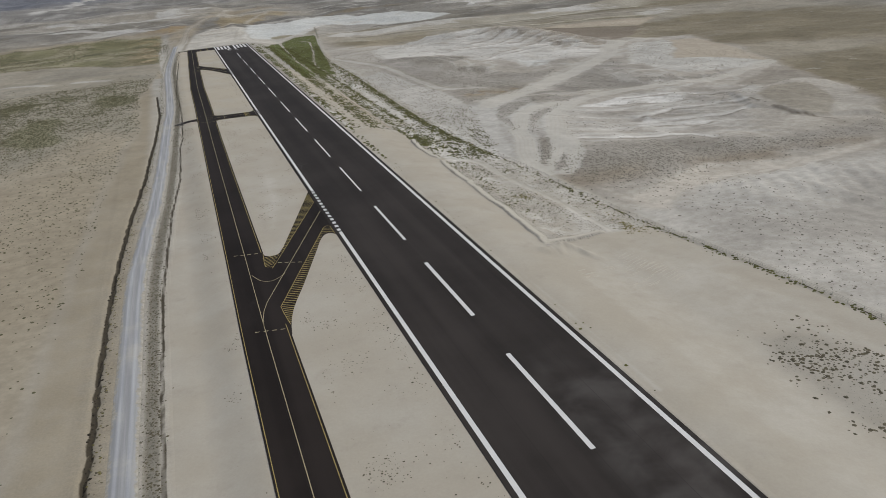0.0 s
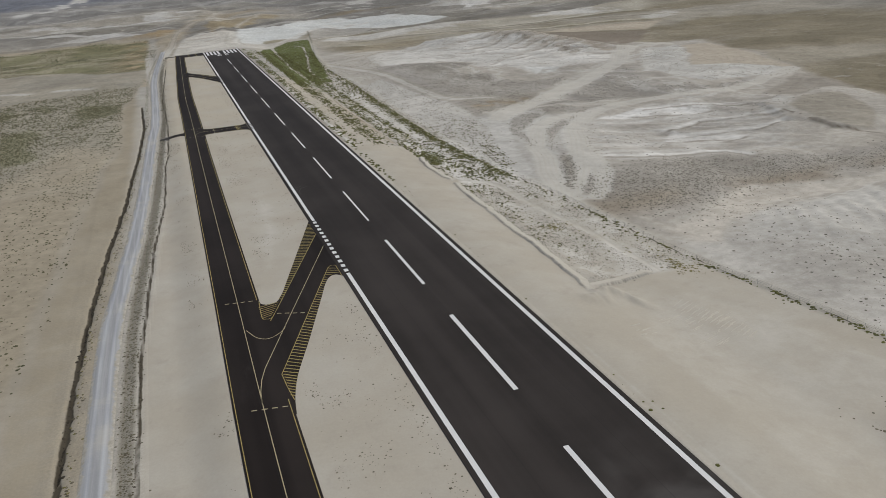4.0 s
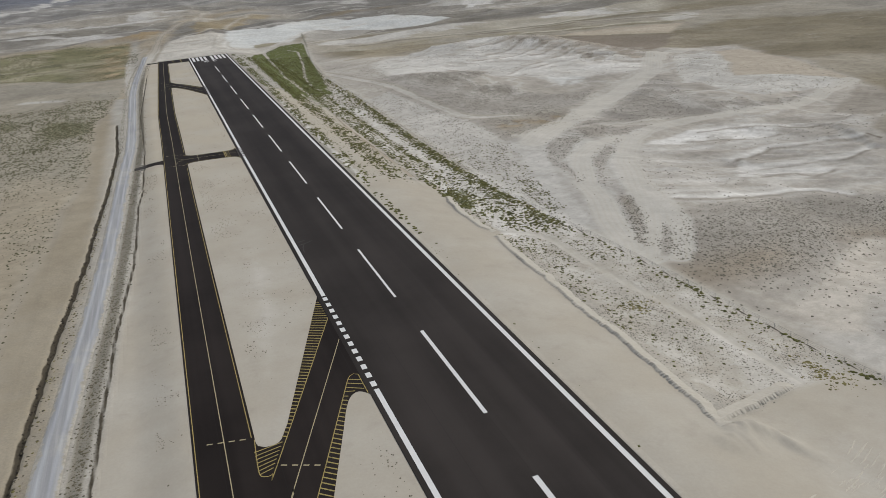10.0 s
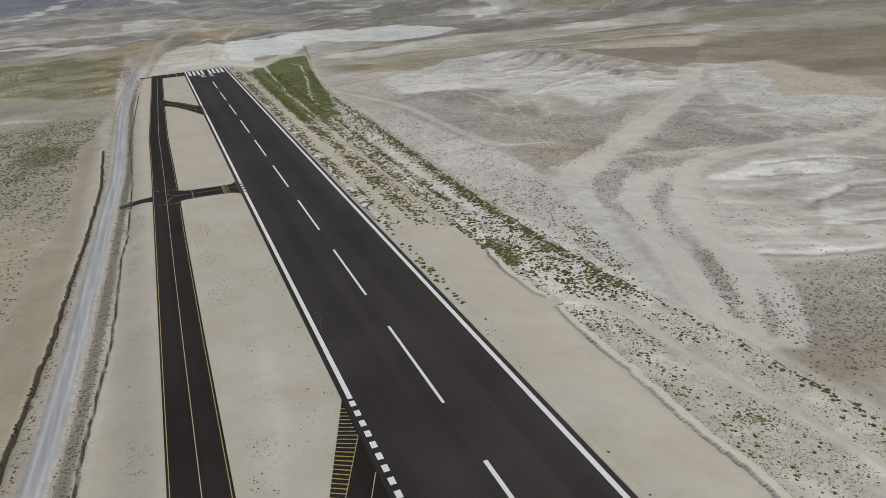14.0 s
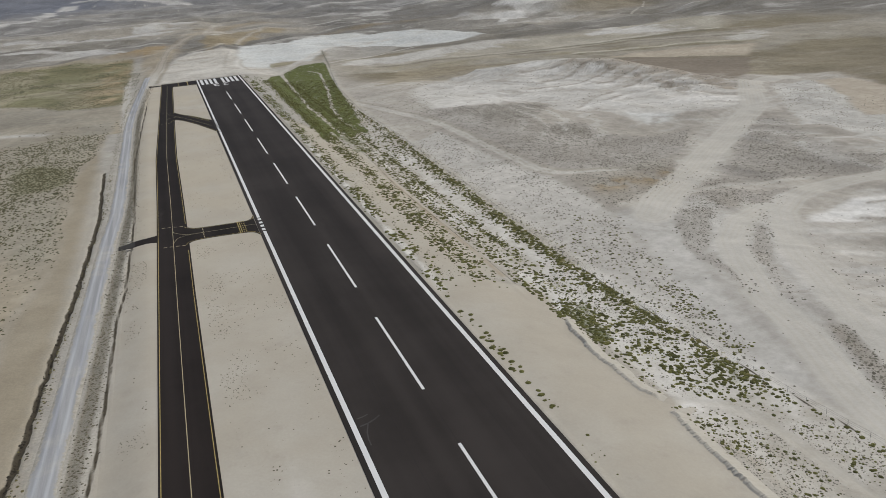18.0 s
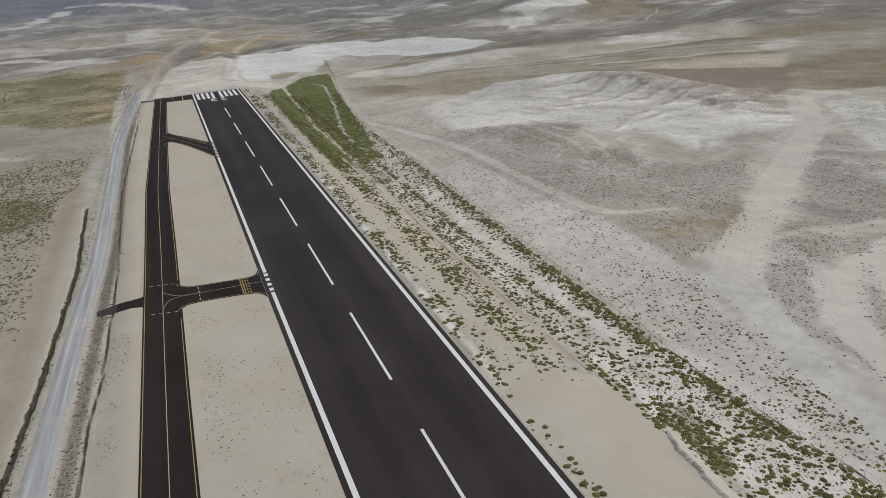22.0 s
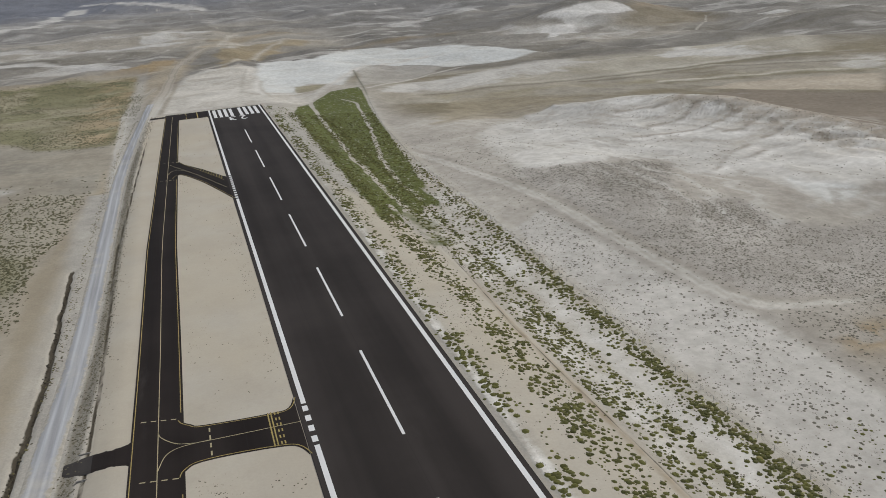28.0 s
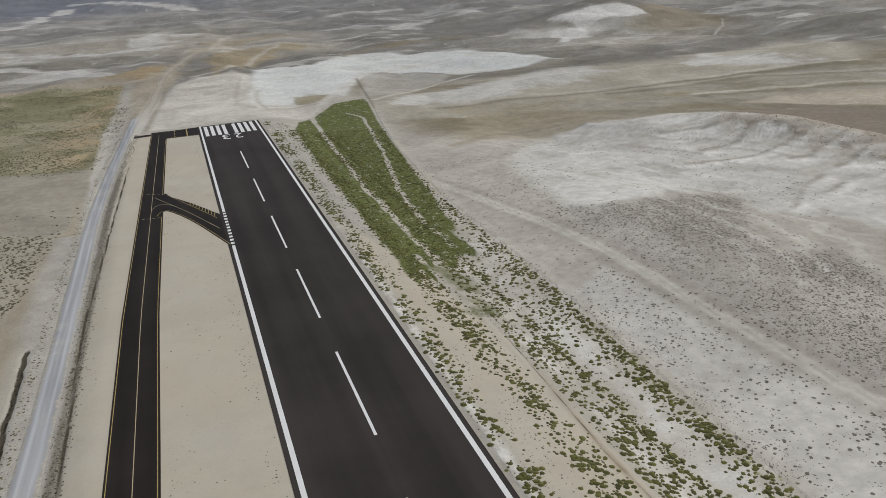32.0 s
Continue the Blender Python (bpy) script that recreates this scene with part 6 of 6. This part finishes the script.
pts, u = sow(3, (50, 60, 140, 620), 1.3, lambda x, y: (x > fence_x(y) + 0.5) * (0.05 + 0.25 * smooth(0.5, 0.68, vnoise(x, y, 26, 121, 3)) + inside(x, y, BELT, 4) * (0.22 + 0.6 * smooth(0.42, 0.62, vnoise(x, y, 9, 123, 3)))) * (1 - 0.6 * smooth(85, 140, x)) * (1 - 0.95 * inside(x, y, FAN, 3)) * (1 - 0.8 * band(x, y, RIM_TRACK, 3)))
stuff("outer_shrubs", "small dark shrubs scattered on chalky ground outside the fence", pts, 0.09 + 0.36 * u ** 3, TINY, M_GREY)


GROVE = [(66, 318), (70, 314), (71, 306), (69, 297), (66, 289), (63, 279), (61.5, 281), (62.5, 289), (63, 297), (63, 305)]
pts, u = sow(23, (54, 262, 86, 375), 2.2, lambda x, y: (x > fence_x(y) + 0.6) * (inside(x, y, GROVE, 3) * (0.25 + 0.75 * smooth(0.34, 0.55, vnoise(x, y, 5, 197, 3))) + 0.10 * inside(x, y, [(57, 372), (57, 300), (61, 268), (66, 285), (72, 310), (82, 345), (84, 368)], 4)))
stuff("grove_shrubs", "olive shrubs crowded between a wire fence and bare wheel tracks", pts, 0.17 + 0.36 * u ** 1.8, SMALL, M_SHRUB)


def patch_chance(x, y):
    c = 0.6 * inside(x, y, HOLLOW, 8) + 0.7 * inside(x, y, DENSE, 6) + 0.7 * inside(x, y, DELL, 6) + 0.7 * inside(x, y, BURNT, 6) + 0.6 * inside(x, y, EAST_SCRUB, 8) + 0.7 * inside(x, y, MID_SCRUB, 6) + 0.7 * inside(x, y, SOUTH_SCRUB, 12) + 0.9 * sum(inside(x, y, isle, 3) for isle in ISLES) + 0.5 * sum(inside(x, y, isle, 4) for isle in SCRUB_ISLES)
    return c * (0.3 + 0.7 * smooth(0.38, 0.6, vnoise(x, y, 16, 131)))


pts, u = sow(4, (64, 200, 250, 560), 1.7, patch_chance)
stuff("hollow_scrub", "grey-brown low scrub in chalky hollows", pts, 0.14 + 0.30 * u ** 2, TINY, M_GREY)

pts, u = sow(5, (85, 100, 330, 640), 0.16, lambda x, y: smooth(0.48, 0.7, vnoise(x, y, 40, 141, 3)) * (1 - inside(x, y, FAN, 3)))
stuff("slope_scrub", "sparse dry scrub on chalky slopes", pts, 0.12 + 0.3 * u ** 2, TINY, M_GREY)

pts, u = sow(9, (190, 355, 310, 640), 0.55, lambda x, y: (inside(x, y, BLOCK, 6) + inside(x, y, [(212, 600), (226, 580), (244, 540), (240, 506), (228, 540)], 8) + 1.6 * band(x, y, SCRUB_CREST, 8)) * smooth(0.35, 0.6, vnoise(x * 0.6, y, 12, 145, 3)))
stuff("hill_scrub", "dark scrub on a white chalk hillside", pts, 0.12 + 0.3 * u ** 3, TINY, M_DRY)

pts, u = sow(6, (-230, 70, -60, 625), 2.6, lambda x, y: (x < np.interp(y, *FIELD_EDGE) + 5 * (vnoise(x, y, 12, 153, 3) - 0.5)) * (0.02 + 0.10 * smooth(150, 330, y) * (0.3 + smooth(0.4, 0.6, vnoise(x, y, 18, 151, 3))) + inside(x, y, TUFTED, 30) * (0.10 + 0.24 * smooth(0.35, 0.6, vnoise(x, y, 12, 155, 3))) + 0.35 * np.max([inside(x, y, poly, 12) for poly in THICKETS], axis=0)) * (1 - 0.9 * inside(x, y, GREY_WEST, 8)))
stuff("field_tufts", "dark tufts scattered over a dry tan field", pts, (0.17 + 0.36 * u ** 2) * (1 + 0.35 * smooth(380, 480, pts[:, 1])), TINY, M_TUFT)

pts, u = sow(7, (-240, 680, -52, 985), 0.75, lambda x, y: (0.22 + smooth(0.40, 0.60, vnoise(x, y, 30, 161, 3))) * inside(x, y, OLIVE, 16))
stuff("steppe_tufts", "olive steppe tufts beyond the gravel road", pts, 0.26 + 0.40 * u ** 2, TINY, M_TUFT)

pts, u = sow(8, (18, 490, 88, 800), 1.0, lambda x, y: (0.18 + 0.6 * smooth(600, 520, y)) * smooth(0.3, 0.8, inside(x, y + 60 * (vnoise(x * 1.6, y * 0.5, 9, 97, 3) - 0.62) * smooth(610, 530, y), GREEN_FIELD, 5)) * (1 - 0.97 * furrows(x, y)) + 0.22 * inside(x, y, [(18.4, 735), (18, 500), (23, 500), (26, 640), (28, 730)], 3) * smooth(0.4, 0.6, vnoise(x, y, 7, 99, 3)))
stuff("field_grass", "dense green grass in a patch of field with bare wheel tracks", pts, 0.22 + 0.32 * u, TINY, M_GRASS, "grass")


def along_line(seed, line, count, spread_m, side=0.0):
    rng = np.random.default_rng(seed)
    line = np.array(line, float)
    seg = np.hypot(*np.diff(line, axis=0).T)
    s = np.sort(rng.uniform(0, seg.sum(), count))
    run = np.concatenate([[0], np.cumsum(seg)])
    p = np.stack([np.interp(s, run, line[:, 0]), np.interp(s, run, line[:, 1])], -1)
    p[:, 0] += side + rng.normal(0, spread_m, count)
    return p, rng.random(count)


# brush in the ditches, its near-black colour also standing in for their shade
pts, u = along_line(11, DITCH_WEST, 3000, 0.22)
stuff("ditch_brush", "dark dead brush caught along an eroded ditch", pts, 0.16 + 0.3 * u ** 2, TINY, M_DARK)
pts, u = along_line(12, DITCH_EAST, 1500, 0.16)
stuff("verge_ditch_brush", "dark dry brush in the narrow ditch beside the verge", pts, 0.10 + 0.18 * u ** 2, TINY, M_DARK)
pts, u = along_line(13, [(x + 4.7, y) for x, y in ROAD_LINE[:14]], 9500, 0.95)
stuff("verge_scrub", "grey dry scrub on the verge of the gravel road", pts, 0.08 + 0.24 * u ** 2.2, TINY, M_DRY)
pts, u = along_line(14, [(x - 4.3, y) for x, y in ROAD_LINE[:14]], 1700, 0.6)
stuff("verge_grass", "yellow-olive tufts between the gravel road and an eroded ditch", pts[::3], 0.14 + 0.22 * u[::3], TINY, M_YELLOWISH, "grass")
stuff("field_verge_scrub", "thin dry scrub between the gravel road and the field", pts, 0.12 + 0.26 * u ** 2, TINY, M_DRY)
pts, u = along_line(15, [(x - 0.9, y) for x, y in FENCE_LINE[:12]], 420, 1.0)
stuff("fence_brush", "olive brush grown along a wire fence", pts, 0.2 + 0.42 * u ** 2, SMALL, M_SHRUB)
pts, u = along_line(25, [(x - 0.4, y) for x, y in FENCE_LINE[:6]], 190, 0.45)
stuff("fence_row", "dark olive bushes in a loose row along a wire fence", pts, 0.25 + 0.3 * u, SMALL, M_SHRUB)
pts, u = along_line(24, [(x - 1.2, y) for x, y in FENCE_LINE[6:13]], 170, 0.7)
stuff("fence_bushes", "larger yellow-olive bushes at the foot of the wire fence", pts, 0.35 + 0.4 * u ** 2, BIG, M_YELLOWISH)
pts, u = sow(22, (41, 262, 60, 520), 3.0, lambda x, y: (0.75 * np.exp(-((fence_x(y) - x - 1.4) / 1.3) ** 2) + 0.5 * np.exp(-((x - 44.8) / 1.2) ** 2)) * smooth(0.38, 0.6, vnoise(x, y, 6, 195, 3)) * smooth(262, 280, y))
stuff("pale_grass", "pale yellow-green grass round the feet of the shrubs", pts, 0.12 + 0.3 * u ** 2, TINY, M_HALO, "grass")
pts, u = sow(16, (-60, 60, -16, 722), 3.0, lambda x, y: (((x > -34) & (x < -16.3)) | ((x < -47) & (x > -52))) * (0.015 + 0.7 * smooth(0.54, 0.68, vnoise(x, y, 11, 171, 3)) * (0.25 + 0.75 * smooth(-26, -31, x)) * (1 - 0.8 * smooth(405, 425, y)) + 0.35 * np.exp(-((x + 18.0) / 1.2) ** 2) * smooth(0.45, 0.6, vnoise(x, y, 7, 173, 3))) * (1 - inside(x, y, [(-36.9, 152.1), (-15.0, 200.9), (-15.0, 251.0), (-37.0, 201.7)], 3)) * (np.abs(y - 402) > 9))
stuff("island_tufts", "small dark tufts and clods on bare sand between the pavements", pts, 0.06 + 0.16 * u ** 2.4, TINY, M_DRY)
pts, u = sow(20, (36, 176, 72, 334), 6.5, lambda x, y: (x < fence_x(y)) * np.maximum(inside(x, y, BENCH_NORTH, 2), inside(x, y, BENCH_SOUTH, 2)) * (0.14 + 0.6 * smooth(0.38, 0.58, vnoise(x, y, 8, 191, 4))) * (to_line(x, y, PATH)[0] > 1.3))
stuff("bench_specks", "fine grey-brown dry tufts over chalky ground", pts, 0.06 + 0.15 * u ** 2, TINY, M_GREY)
pts, u = sow(21, (18, 336, 66, 560), 2.2, lambda x, y: (x < fence_x(y) + 6) * (np.abs(x - 35.3) > 1.0) * (0.06 + 0.5 * smooth(0.46, 0.66, vnoise(x, y * 0.7, 6, 193, 4))))
stuff("strip_specks", "fine dry tufts and twigs between the shrubs", pts, 0.06 + 0.15 * u ** 2, TINY, M_DRY)
pts, u = sow(17, (38, 60, 75, 122), 2.0, lambda x, y: inside(x, y, SCRUB_PATCH, 6) * 0.7 * (0.12 + smooth(0.42, 0.62, vnoise(x + 0.4 * y, y * 0.4, 5, 181, 3))))
stuff("plain_scrub", "grey-green scrub patch on a sand flat", pts, 0.16 + 0.36 * u ** 2, SMALL[:2] + TINY, M_DRY)


pts, u = sow(18, (54, 170, 70, 200), 8.0, lambda x, y: mound(x, y, 62.6, 185, 2.6, 8, 15) * smooth(0.35, 0.55, vnoise(x, y, 4, 185, 3)))
more, v = sow(19, (40, 208, 56, 230), 6.0, lambda x, y: mound(x, y, 48.5, 218.5, 3.5, 3.0) * smooth(0.35, 0.55, vnoise(x, y, 3, 187, 3)))
pts, u = np.concatenate([pts, more]), np.concatenate([u, v])
stuff("yellow_brush", "low yellow-olive brush beside the wire fence", pts, 0.12 + 0.3 * u ** 2, SMALL[:2] + TINY, M_YELLOWISH)


# ---- grader marks on the sand flat ----
def ridges(name, label, rows, mat):
    """Low loose ridges of sand, each from one place to another."""
    rng = np.random.default_rng(77)
    verts, faces = [], []
    for ax, ay, bx, by, wide in rows:
        n = 10
        size = math.hypot(bx - ax, by - ay)
        nx, ny = -(by - ay) / size, (bx - ax) / size
        base = len(verts)
        for i in range(n + 1):
            f = i / n
            taper = min(1.0, 4 * f, 4 * (1 - f)) + 0.05
            w, sway = wide * taper * rng.uniform(0.7, 1.2), rng.normal(0, 0.05)
            x, y = ax + (bx - ax) * f + nx * sway, ay + (by - ay) * f + ny * sway
            z = float(ground(x, y))
            verts += [(x + nx * w, y + ny * w, z - 0.02), (x, y, z + 0.45 * w), (x - nx * w, y - ny * w, z - 0.02)]
            if i:
                a = base + 3 * (i - 1)
                faces += [(a, a + 1, a + 4, a + 3), (a + 1, a + 2, a + 5, a + 4)]
    tagged(mesh(name, verts, faces, mat), label, "sand ridge", kind="stuff")


rng = random.Random(31)
rows = []
for cx, cy, n, spread_x, spread_y in ((43, 157, 12, 4, 3), (48, 151, 24, 6, 4), (32, 152, 9, 2, 4), (43, 144, 8, 3, 2)):
    for k in range(n):
        x, y, length = cx + rng.uniform(-spread_x, spread_x), cy + rng.uniform(-spread_y, spread_y), rng.uniform(1.5, 5.5)
        rows.append((x, y, x + 0.93 * length, y + 0.36 * length, rng.uniform(0.09, 0.18)))
for k in range(16):
    rows.append((46.5 + 0.25 * k, 161.5 - 1.25 * k, 52.5 + 0.25 * k + rng.uniform(-1, 1), 164.2 - 1.25 * k, rng.uniform(0.14, 0.22)))
ridges("grader_marks", "thin pale ridges left by a grader blade on sand", rows, M_RIDGE)


# ---- wire fence ----
def build_fence():
    fence = tagged(new("fence"), "low wire fence on thin steel posts along the shrub line", "fence")
    line = np.array(FENCE_LINE, float)
    seg = np.hypot(*np.diff(line, axis=0).T)
    run = np.concatenate([[0], np.cumsum(seg)])
    marks = np.arange(0, run[-1], 4.0)
    xs, ys = np.interp(marks, run, line[:, 0]), np.interp(marks, run, line[:, 1])
    zs = ground(xs, ys)
    w = 0.022
    post = bpy.data.meshes.new("post")
    post.from_pydata([(sx * w, sy * w, z) for z in (-0.2, 1.25) for sx, sy in ((-1, -1), (1, -1), (1, 1), (-1, 1))], [], [(0, 1, 5, 4), (1, 2, 6, 5), (2, 3, 7, 6), (3, 0, 4, 7), (4, 5, 6, 7)])
    post.materials.append(M_STEEL)
    for x, y, z in zip(xs, ys, zs):
        ob = new("post", post)
        ob.location, ob.parent = (x, y, float(z)), fence
    for k, up in enumerate((0.45, 0.8, 1.15)):
        verts, faces = [], []
        for i, (x, y, z) in enumerate(zip(xs, ys, zs)):
            verts += [(x - 0.012, y, z + up), (x + 0.012, y, z + up), (x, y, z + up + 0.025)]
            if i:
                a = 3 * (i - 1)
                faces += [(a + j, a + (j + 1) % 3, a + 3 + (j + 1) % 3, a + 3 + j) for j in range(3)]
        mesh("wire", verts, faces, M_STEEL, fence)


build_fence()
